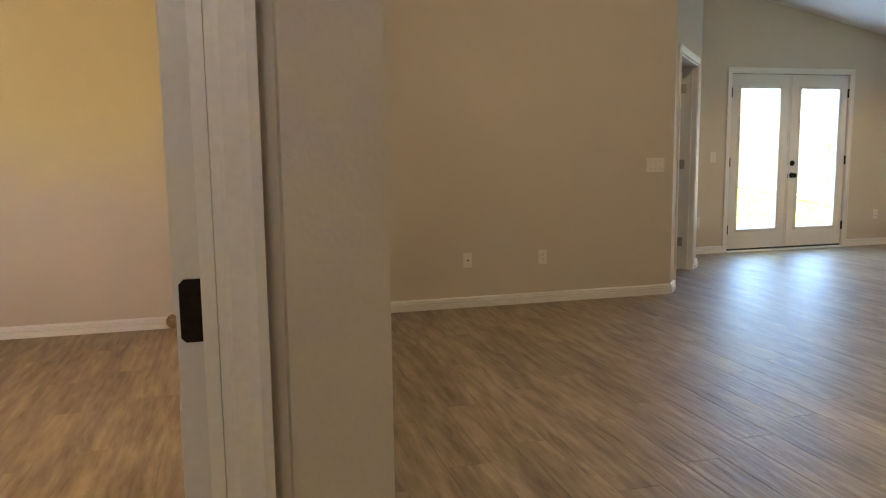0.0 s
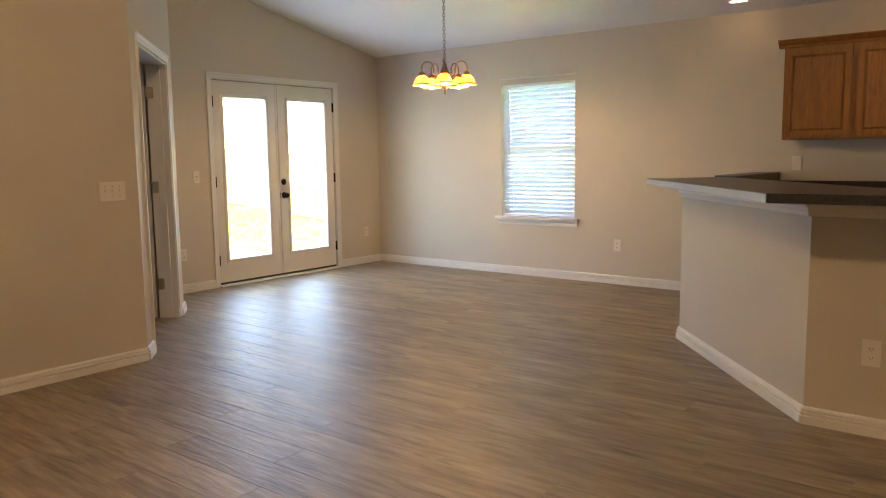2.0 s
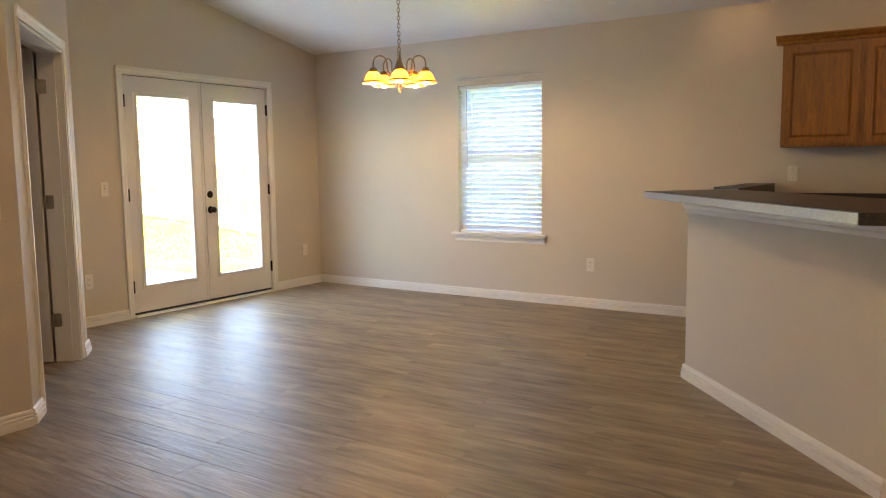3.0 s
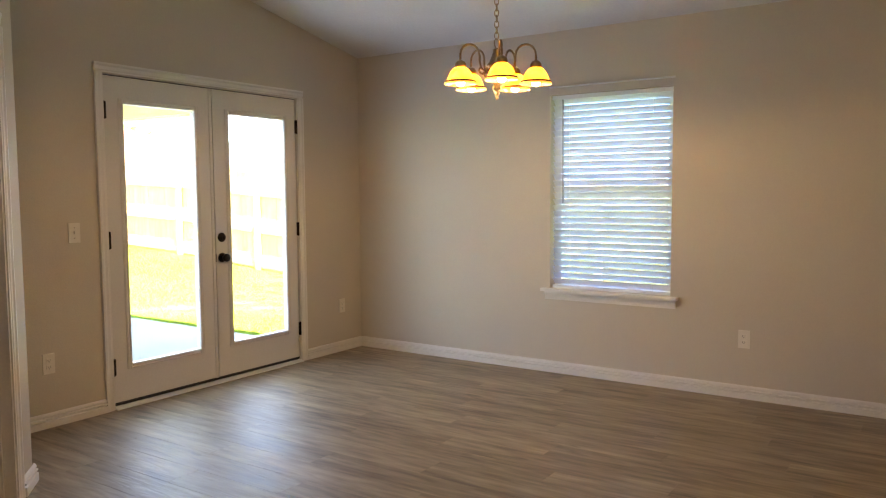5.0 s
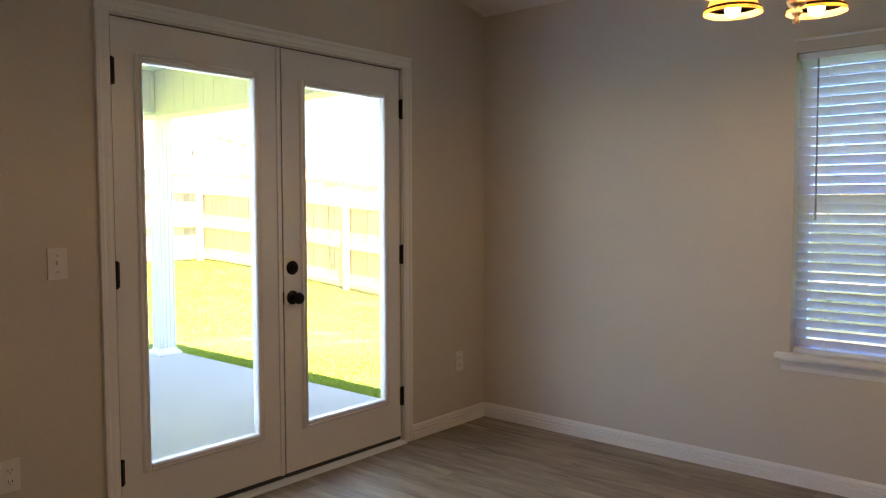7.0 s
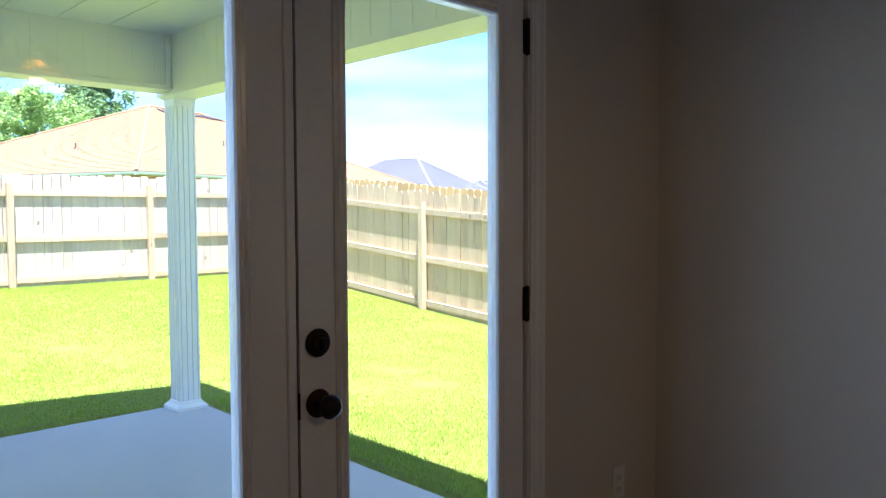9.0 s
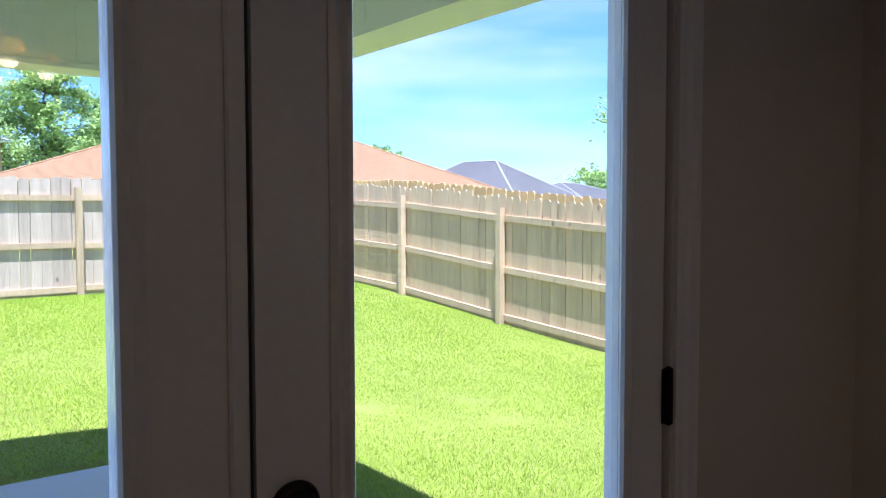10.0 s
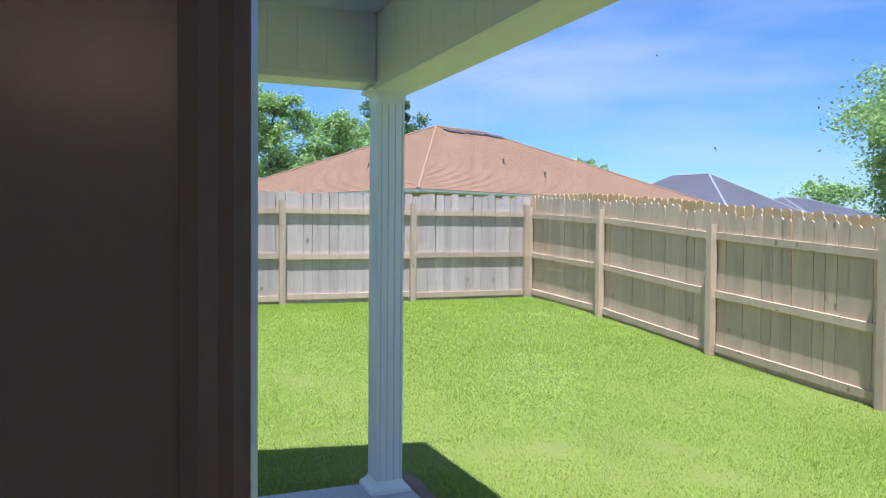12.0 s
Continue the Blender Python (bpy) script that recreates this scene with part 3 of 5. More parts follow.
box(bm, RIGHT + 0.088, RIGHT + 0.13, WY0 + 0.051, WY1 - 0.051, 1.30, 1.345)
part("meeting_rail", bm, VINYL, win)
for z0, z1 in ((WZ0 + 0.05, 1.30), (1.345, WZ1 - 0.05)):
    bm = B()
    box(bm, RIGHT + 0.105, RIGHT + 0.109, WY0 + 0.049, WY1 - 0.049, z0 - 0.001, z1 + 0.001)
    g = part("pane", bm, GLASS_DIM, win, "window pane tinted to dim the daylight and turn it bluish")
    g.visible_shadow = False
sill = thing("window_sill", (RIGHT, (WY0 + WY1) / 2, WZ0), "white painted wooden window stool with moulded apron", "window sill", kind="structure")
bm = B()
prism(bm, [(-0.05, WY0 - 0.055), (-0.001, WY0 - 0.055), (-0.001, WY0 + 0.002), (0.084, WY0 + 0.002), (0.084, WY1 - 0.002), (-0.001, WY1 - 0.002), (-0.001, WY1 + 0.055), (-0.05, WY1 + 0.055)], lambda q: (RIGHT + q[0], q[1], WZ0 + 0.001), (0, 0, 0.021))
part("stool", bm, TRIM, sill, bevel=0.004)
bm = B()
sweep(bm, (RIGHT, WY0 - 0.035, WZ0 - 0.06), (RIGHT, WY1 + 0.035, WZ0 - 0.06), [(0, 0), (0.008, 0), (0.010, 0.02), (0.016, 0.032), (0.022, 0.045), (0.022, 0.06), (0, 0.06)], (-1, 0, 0), (0, 0, 1))
part("apron", bm, TRIM, sill)

blind = thing("window_blind", (RIGHT + 0.045, (WY0 + WY1) / 2, WZ0), "lowered white horizontal faux-wood blind with tilted slats", "window blind")
bm = B()
sweep(bm, (RIGHT - 0.0005, WY0 - 0.012, 2.064), (RIGHT - 0.0005, WY1 + 0.004, 2.064), [(0, 0), (0.018, 0.001), (0.022, 0.005), (0.018, 0.010), (0, 0.011)], (-1, 0, 0), (0, 0, 1))
part("top_strip", bm, TRIM, blind, "thin white strip above the opening")
bm = B()
box(bm, RIGHT + 0.014, RIGHT + 0.066, WY0 + 0.006, WY1 - 0.006, WZ1 - 0.03, WZ1 - 0.002)
part("headrail", bm, SLATM, blind)
bm = B()
tilt = radians(-50)
ca, sa = math.cos(tilt), math.sin(tilt)
prof = [(-0.025, 0.0), (-0.012, 0.0028), (0.012, 0.0028), (0.025, 0.0), (0.012, 0.0), (-0.012, 0.0)]
prof = [(u * ca - v * sa, u * sa + v * ca) for u, v in prof]
sweep(bm, (0, -(WY1 - WY0) / 2 + 0.008, 0), (0, (WY1 - WY0) / 2 - 0.008, 0), prof, (1, 0, 0), (0, 0, 1))
slat_mesh = mesh_of("slat", bm, SLATM)
SLATS = 30
for i in range(SLATS):
    z = 0.072 + i * (WZ1 - WZ0 - 0.118) / (SLATS - 1)
    piece("slat", slat_mesh, blind, Matrix.Translation((0, 0, z)) @ pose(0, 0, 0, random.uniform(-0.15, 0.15), random.uniform(-0.7, 0.7), 0))
bm = B()
box(bm, RIGHT + 0.022, RIGHT + 0.068, WY0 + 0.01, WY1 - 0.01, WZ0 + 0.024, WZ0 + 0.046)
part("bottom_rail", bm, SLATM, blind, bevel=0.004)
for y in (WY0 + 0.14, WY1 - 0.14):
    bm = B()
    tube(bm, [(RIGHT + 0.021, y, WZ0 + 0.04), (RIGHT + 0.021, y, WZ1 - 0.05)], 0.0012, 5)
    tube(bm, [(RIGHT + 0.019, y - 0.012, WZ0 + 0.04), (RIGHT + 0.019, y - 0.012, WZ1 - 0.05)], 0.0009, 5)
    part("ladder_cord", bm, CORD, blind)
bm = B()
tube(bm, [(RIGHT + 0.012, WY1 - 0.095, 1.245), (RIGHT + 0.012, WY1 - 0.092, 1.98)], 0.0045, 6)
part("tilt_wand", bm, WAND, blind, "grey clear plastic wand")

# ---- chandelier ----
CHX, CHY, CHZ = 6.43, 5.44, 1.834
CTOP = ceil(CHX)
ch = thing("chandelier", (CHX, CHY, CTOP), "antique brass five-arm chandelier with lit amber glass shades", "chandelier")
bm = B()
lathe(bm, [(0.0001, CHZ - 0.026), (0.007, CHZ - 0.022), (0.010, CHZ - 0.014), (0.006, CHZ - 0.004), (0.013, CHZ + 0.004), (0.016, CHZ + 0.012), (0.010, CHZ + 0.02), (0.022, CHZ + 0.028), (0.026, CHZ + 0.04), (0.015, CHZ + 0.055), (0.034, CHZ + 0.08), (0.045, CHZ + 0.11), (0.038, CHZ + 0.132), (0.048, CHZ + 0.148), (0.052, CHZ + 0.158), (0.040, CHZ + 0.172), (0.028, CHZ + 0.20), (0.018, CHZ + 0.225), (0.022, CHZ + 0.236), (0.0001, CHZ + 0.245)], (CHX, CHY, 0), 24)
part("hub", bm, BRASS, ch, "", True)


def torus(bm, c, R, r, ax, seg=14):
    a, b = ax
    tube(bm, [Vector(c) + R * (math.cos(2 * math.pi * k / seg) * Vector(a) + math.sin(2 * math.pi * k / seg) * Vector(b)) for k in range(seg + 1)], r, 6)


bm = B()
torus(bm, (CHX, CHY, CHZ + 0.267), 0.025, 0.0028, ((1, 0, 0), (0, 0, 1)))
part("top_ring", bm, BRASS, ch)
bm = B()
z, k = CHZ + 0.307, 0
while z < CTOP - 0.05:
    ax = ((0.7, 0.7, 0), (0, 0, 1)) if k % 2 else ((0.7, -0.7, 0), (0, 0, 1))
    tube(bm, [Vector((CHX, CHY, z)) + 0.011 * math.cos(a) * Vector(ax[0]) + 0.019 * math.sin(a) * Vector(ax[1]) for a in [2 * math.pi * q / 10 for q in range(11)]], 0.003, 5)
    z += 0.029
    k += 1
part("chain", bm, BRASS, ch)
bm = B()
lathe(bm, [(0.0001, CTOP - 0.05), (0.012, CTOP - 0.045), (0.03, CTOP - 0.03), (0.06, CTOP - 0.012), (0.064, CTOP + 0.012), (0.0001, CTOP + 0.014)], (CHX, CHY, 0), 24)
part("canopy", bm, BRASS, ch, "", True)


def narrow(bm, axis, k=0.89):
    for v in bm.verts:
        v.co.x, v.co.y = axis.x + k * (v.co.x - axis.x), axis.y + k * (v.co.y - axis.y)


for i in range(5):
    a = radians(1 + 72 * i)
    d = Vector((math.cos(a), math.sin(a), 0))
    c = Vector((CHX, CHY, 0))
    tip = 0.205
    zt = CHZ + 0.165
    bm = B()
    pts = [c + d * 0.03 + Vector((0, 0, CHZ + 0.145)), c + d * 0.06 + Vector((0, 0, CHZ + 0.12)), c + d * 0.09 + Vector((0, 0, CHZ + 0.135)), c + d * 0.098 + Vector((0, 0, CHZ + 0.175))]
    for q in range(9):
        g = math.pi * (1 - q / 8)
        pts.append(c + d * (0.152 + 0.054 * math.cos(g)) + Vector((0, 0, CHZ + 0.20 + 0.055 * math.sin(g))))
    pts.append(c + d * (tip + 0.001) + Vector((0, 0, zt)))
    tube(bm, pts, 0.006, 8)
    sp = []
    for q in range(14):
        g = -0.5 + q * 0.42
        R = 0.030 - 0.0017 * q
        sp.append(c + d * (0.085 - R * math.cos(g)) + Vector((0, 0, CHZ + 0.135 - R * math.sin(g) - 0.006)))
    tube(bm, sp, 0.005, 6)
    part("arm", bm, BRASS, ch, "curved brass arm with a scroll", True)
    bm = B()
    lathe(bm, [(0.008, zt + 0.006), (0.02, zt), (0.029, zt - 0.012), (0.031, zt - 0.028), (0.026, zt - 0.032)], c + d * tip, 18)
    part("socket_cup", bm, BRASS, ch, "", True)
    bm = B()
    lathe(bm, [(0.026, zt - 0.030), (0.042, zt - 0.038), (0.060, zt - 0.055), (0.072, zt - 0.078), (0.081, zt - 0.096), (0.091, zt - 0.104), (0.0945, zt - 0.117), (0.092, zt - 0.118), (0.088, zt - 0.106), (0.078, zt - 0.098), (0.069, zt - 0.078), (0.057, zt - 0.057), (0.040, zt - 0.041), (0.024, zt - 0.033)], c + d * tip, 24)
    narrow(bm, c + d * tip)
    sh = part("shade", bm, SHADE, ch, "lit amber glass bell shade", True)
    bm = B()
    rim = [(0.0895, zt - 0.1005), (0.0925, zt - 0.102), (0.0932, zt - 0.1055), (0.0925, zt - 0.108), (0.0900, zt - 0.107)]
    lathe(bm, rim + [rim[0]], c + d * tip, 24)
    narrow(bm, c + d * tip)
    part("shade_rim", bm, BRONZE, sh, "dark metal band", True)
    bm = B()
    lathe(bm, [(0.011, zt - 0.04), (0.012, zt - 0.06), (0.017, zt - 0.080), (0.021, zt - 0.094), (0.0225, zt - 0.104), (0.021, zt - 0.113), (0.016, zt - 0.121), (0.008, zt - 0.126), (0.0001, zt - 0.128)], c + d * tip, 14)
    bl = part("bulb", bm, BULB, ch, "lit warm bulb", True)
    bl.visible_shadow = False
    lamp("bulb_light", 'POINT', c + d * tip + Vector((0, 0, zt - 0.10)), 5.4, (1.0, 0.67, 0.31), 0.03)

# ---- recessed downlights ----
def downlight(x, y, power):
    z = ceil(x)
    t = thing("downlight", (x, y, z), "lit recessed ceiling downlight with a white ring", "downlight", "recessed lights")
    bm = B()
    lathe(bm, [(0.07, z - 0.001), (0.085, z - 0.003), (0.09, z + 0.02), (0.07, z + 0.03), (0.07, z - 0.001)], (x, y, -0.004), 24)
    part("ring", bm, TRIM, t)
    bm = B()
    lathe(bm, [(0.0001, z - 0.004), (0.069, z - 0.004), (0.069, z + 0.01), (0.0001, z + 0.012)], (x, y, -0.002), 24)
    part("lens", bm, DOWNGLOW, t, "glowing lens")
    lamp("downlight_lamp", 'AREA', (x, y, z - 0.02), power, (1.0, 0.64, 0.32), 0.12, (x, y, 0))


downlight(7.70, 3.34, 0.12)
downlight(6.9, 1.4, 6)


def flush_lamp(x, y, z, power, where, colour=(1.0, 0.73, 0.43)):
    t = thing("ceiling_lamp", (x, y, z), "lit flush glass ceiling lamp with brass ring, " + where, "ceiling lamp", "flush ceiling lamps")
    bm = B()
    lathe(bm, [(0.17, z + 0.03), (0.175, z - 0.02), (0.16, z - 0.023)], (x, y, 0), 24)
    part("base_ring", bm, BRASS, t)
    bm = B()
    lathe(bm, [(0.155, z - 0.02), (0.14, z - 0.06), (0.09, z - 0.09), (0.0001, z - 0.10)], (x, y, 0), 24)
    bowl = part("glass_bowl", bm, DOWNGLOW, t, "lit glass bowl", True)
    bowl.visible_shadow = False
    lamp("flush_light", 'POINT', (x, y, z - 0.15), power, colour, 0.1)


# two unseen lamps, added as fill light for the main wall and door jamb
flush_lamp(2.2, 2.9, ceil(2.2), 33, "unseen, added to brighten the living room")
flush_lamp(-0.45, -0.45, 2.449, 7.0, "unseen, added to brighten the foyer", (1.0, 0.82, 0.6))
# bedroom ceiling lamp
flush_lamp(-1.3, 3.4, 2.449, 34, "in the bedroom", (1.0, 0.62, 0.29))

# ---- wall plates ----
def plate(place, out, w, h, kind_, label):
    """A plate on a wall: out is the wall's normal."""
    out, place = Vector(out), Vector(place)
    across = Vector((-out.y, out.x, 0))
    up = Vector((0, 0, 1))
    t = thing("switch_plate" if "switch" in kind_ else "wall_outlet", place, label, "light switch" if "switch" in kind_ else "outlet")

    def slab_at(bm, u0, u1, v0, v1, d0, d1):
        prism(bm, [(u0, v0), (u1, v0), (u1, v1), (u0, v1)], lambda q: place + q[0] * across + q[1] * up + d0 * out, (d1 - d0) * out)
    bm = B()
    slab_at(bm, -w / 2, w / 2, -h / 2, h / 2, 0.0005, 0.006)
    part("cover", bm, PLATE, t, bevel=0.002)
    if kind_ == "outlet":
        for v in (-0.02, 0.02):
            bm = B()
            slab_at(bm, -0.016, 0.016, v - 0.013, v + 0.013, 0.0062, 0.0085)
            face = part("socket", bm, PLATE, t, bevel=0.003)
            bm = B()
            slab_at(bm, -0.008, -0.0055, v - 0.003, v + 0.006, 0.0087, 0.009)
            slab_at(bm, 0.0055, 0.008, v - 0.003, v + 0.006, 0.0087, 0.009)
            slab_at(bm, -0.002, 0.002, v - 0.010, v - 0.006, 0.0087, 0.009)
            part("slots", bm, SLOT, face)
    elif kind_ == "jack":
        bm = B()
        slab_at(bm, -0.006, 0.006, -0.006, 0.006, 0.0062, 0.010)
        part("jack", bm, SLOT, t)
    else:
        k = int(kind_.split("_")[1])
        for q in range(k):
            u = (q - (k - 1) / 2) * 0.046
            bm = B()
            slab_at(bm, u - 0.005, u + 0.005, -0.004, 0.011, 0.0062, 0.016)
            part("toggle", bm, PLATE, t, bevel=0.002)
            for v in (-0.03, 0.03):
                bm = B()
                slab_at(bm, u - 0.003, u + 0.003, v - 0.003, v + 0.003, 0.0062, 0.007)
                part("screw", bm, NICKEL, t)
    return t


plate((1.84, MAIN, 0.375), (0, -1, 0), 0.07, 0.115, "jack", "white single cable jack plate on the wall")
plate((2.47, MAIN, 0.372), (0, -1, 0), 0.07, 0.115, "outlet", "white duplex outlet low on the wall")
plate((3.47, MAIN, 1.09), (0, -1, 0), 0.165, 0.115, "switch_3", "cream triple light switch plate")
plate((5.385, BACK, 1.106), (0, -1, 0), 0.07, 0.115, "switch_1", "white single light switch beside the patio door")
plate((5.20, BACK, 0.367), (0, -1, 0), 0.07, 0.115, "outlet", "white duplex outlet low on the wall")
plate((7.70, BACK, 0.382), (0, -1, 0), 0.07, 0.115, "outlet", "white duplex outlet near the room corner")
plate((RIGHT, 4.51, 0.382), (-1, 0, 0), 0.07, 0.115, "outlet", "white duplex outlet under the window side")
plate((RIGHT, 2.90, 1.175), (-1, 0, 0), 0.07, 0.115, "switch_1", "white switch above the counter")
plate((RIGHT, 2.205, 1.12), (-1, 0, 0), 0.07, 0.115, "outlet", "white duplex outlet above the counter")
plate((4.845, 1.80, 0.378), (-1, 0, 0), 0.075, 0.118, "outlet", "white duplex outlet on the half wall")

# ---- kitchen ----
PN, PF = Vector((4.845, 2.07, 0)), Vector((6.135, 3.172, 0))
PU = (PF - PN).normalized()
PO = Vector((-PU.y, PU.x, 0))
WT = 1.055
bm = B()
inner = 0.13
k0 = PN + Vector((inner, 0, 0)) + Vector((0, -0.062, 0))
outl = [(PN.x, SOUTH), (PN.x, PN.y), (PF.x, PF.y), (PF.x - inner * PO.x + 0.02, PF.y - inner * PO.y), (PN.x + inner, PN.y - 0.06), (PN.x + inner, SOUTH)]
prism(bm, outl, lambda q: (q[0], q[1], 0), (0, 0, WT))
setting("half_wall", bm, WALL, "greige painted angled half wall under the bar top", "half wall")
baseboard(PN + 0.0 * PU, PF + 0.014 * PU, PO)
baseboard((PN.x, PN.y + 0.008, 0), (PN.x, SOUTH, 0), (-1, 0, 0))
COVE = [(0, 0), (0.008, 0), (0.012, 0.018), (0.020, 0.028), (0.022, 0.042), (0.034, 0.058), (0.036, 0.075), (0, 0.075)]
trim = thing("trim", (PN.x, PN.y, WT), "white crown moulding under the bar top", "moulding", kind="structure")
bm = B()
sweep(bm, PN + Vector((0, 0, WT - 0.076)), PF + 0.02 * PU + Vector((0, 0, WT - 0.076)), COVE, PO, (0, 0, 1))
part("moulding", bm, TRIM, trim)
bm = B()
sweep(bm, (PN.x, PN.y + 0.012, WT - 0.076), (PN.x, SOUTH, WT - 0.076), COVE, (-1, 0, 0), (0, 0, 1))
part("moulding", bm, TRIM, trim)
bm = B()
TOPZ = 1.057
prism(bm, [(4.47, SOUTH), (4.47, 2.165), (6.16, 3.44), (6.62, 3.06), (5.16, 1.86), (5.16, SOUTH)], lambda q: (q[0], q[1], TOPZ), (0, 0, 0.042))
bar = thing("bar_countertop", (5.0, 1.9, TOPZ), "dark grey speckled laminate bar countertop on the half wall", "countertop")
part("slab", bm, LAMINATE, bar, bevel=0.004)
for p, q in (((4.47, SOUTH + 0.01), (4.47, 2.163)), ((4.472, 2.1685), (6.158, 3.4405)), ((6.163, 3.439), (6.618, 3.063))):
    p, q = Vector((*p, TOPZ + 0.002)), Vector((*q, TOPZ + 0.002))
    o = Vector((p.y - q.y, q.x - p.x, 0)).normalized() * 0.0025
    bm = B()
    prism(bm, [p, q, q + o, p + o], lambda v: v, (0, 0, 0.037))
    # only the long diagonal edge carries the painted door reflection
    part("edge_strip", bm, EDGE_SHEEN if q.x > 6 and p.x < 5 else LAMINATE, bar)
# counter along the far wall
base = thing("base_cabinet", (7.62, 1.4, 0), "stained oak base cabinet run along the kitchen wall", "cabinet")
bm = B()
box(bm, 7.36, 7.948, 0.2, 3.2, 0.10, 0.868)
box(bm, 7.42, 7.948, 0.2, 3.2, 0.001, 0.10)
part("body", bm, OAK, base)
for i in range(5):
    y = 0.24 + i * 0.59
    bm = B()
    box(bm, 7.342, 7.3595, y, y + 0.54, 0.13, 0.84)
    part("door", bm, OAK, base, bevel=0.004)
ct = thing("kitchen_countertop", (7.62, 1.4, 0.87), "dark grey laminate kitchen countertop with backsplash", "countertop")
bm = B()
box(bm, 7.32, 7.947, 0.2, 3.22, 0.87, 0.91)
part("worktop", bm, LAMINATE, ct, bevel=0.004)
bm = B()
box(bm, 7.927, 7.948, 0.2, 3.22, 0.911, 1.03)
part("backsplash", bm, LAMINATE, ct)
bm = B()
prism(bm, [(6.70, 3.02), (7.926, 3.02), (7.926, 3.22), (6.90, 3.22)], lambda q: (q[0], q[1], 0.911), (0, 0, 0.19))
part("end_splash", bm, LAMINATE, ct)

# ---- wall cabinet ----
CX = 7.64
cab = thing("wall_cabinet", (7.8, 2.48, 1.36), "stained oak wall cabinet with raised panel doors", "cabinet")
CY1, CY0, CZ0, CZ1 = 2.945, 2.03, 1.365, 2.085
bm = B()
box(bm, CX + 0.02, RIGHT - 0.001, CY0, CY1, CZ0, CZ1)
part("body", bm, OAK, cab)
bm = B()
for a, b in ((CY1 - 0.045, CY1), (2.405, 2.465), (CY0, CY0 + 0.045)):
    box(bm, CX, CX + 0.0195, a, b, CZ0, CZ1)
for a, b in ((CZ0, CZ0 + 0.035), (CZ1 - 0.035, CZ1)):
    for u, v in ((CY0 + 0.045, 2.405), (2.465, CY1 - 0.045)):
        box(bm, CX, CX + 0.0195, u, v, a, b)
part("face_frame", bm, OAK, cab)
for a, b in ((2.455, 2.925), (2.045, 2.415)):
    z0, z1 = CZ0 + 0.018, CZ1 - 0.02
    bm = B()
    box(bm, CX - 0.008, CX - 0.001, a + 0.001, b - 0.001, z0 + 0.001, z1 - 0.001)
    door = part("door", bm, OAK, cab, "raised panel oak door")
    for nm, y0, y1, w0, w1 in (("stile", a, a + 0.042, z0, z1), ("stile", b - 0.042, b, z0, z1), ("rail", a + 0.042, b - 0.042, z0, z0 + 0.042), ("rail", a + 0.042, b - 0.042, z1 - 0.042, z1)):
        bm = B()
        box(bm, CX - 0.02, CX - 0.0085, y0, y1, w0, w1)
        part(nm, bm, OAK, door)
    bm = B()
    ca_, cb_, cz_, cw_ = a + 0.05, b - 0.05, z0 + 0.05, z1 - 0.05
    lo = [bm.verts.new((CX - 0.0085, y, z)) for y, z in ((ca_, cz_), (cb_, cz_), (cb_, cw_), (ca_, cw_))]
    hi = [bm.verts.new((CX - 0.016, y, z)) for y, z in ((ca_ + 0.016, cz_ + 0.016), (cb_ - 0.016, cz_ + 0.016), (cb_ - 0.016, cw_ - 0.016), (ca_ + 0.016, cw_ - 0.016))]
    bm.faces.new(hi)
    for i in range(4):
        bm.faces.new((lo[i], lo[(i + 1) % 4], hi[(i + 1) % 4], hi[i]))
    part("panel", bm, OAK, door)
CROWN = [(0, 0), (0.010, 0.0), (0.014, 0.018), (0.030, 0.034), (0.036, 0.048), (0.044, 0.052), (0.044, 0.062), (0, 0.062)]
bm = B()
sweep(bm, (CX + 0.02, CY1 + 0.044, CZ1 + 0.001), (CX + 0.02, CY0, CZ1 + 0.001), [(u + 0.02, v) for u, v in CROWN] + [(-0.02, 0.062), (-0.02, 0)], (-1, 0, 0), (0, 0, 1))
sweep(bm, (CX + 0.041, CY1, CZ1 + 0.001), (RIGHT - 0.001, CY1, CZ1 + 0.001), CROWN, (0, 1, 0), (0, 0, 1))
part("crown", bm, OAK, cab, "carved oak crown moulding")

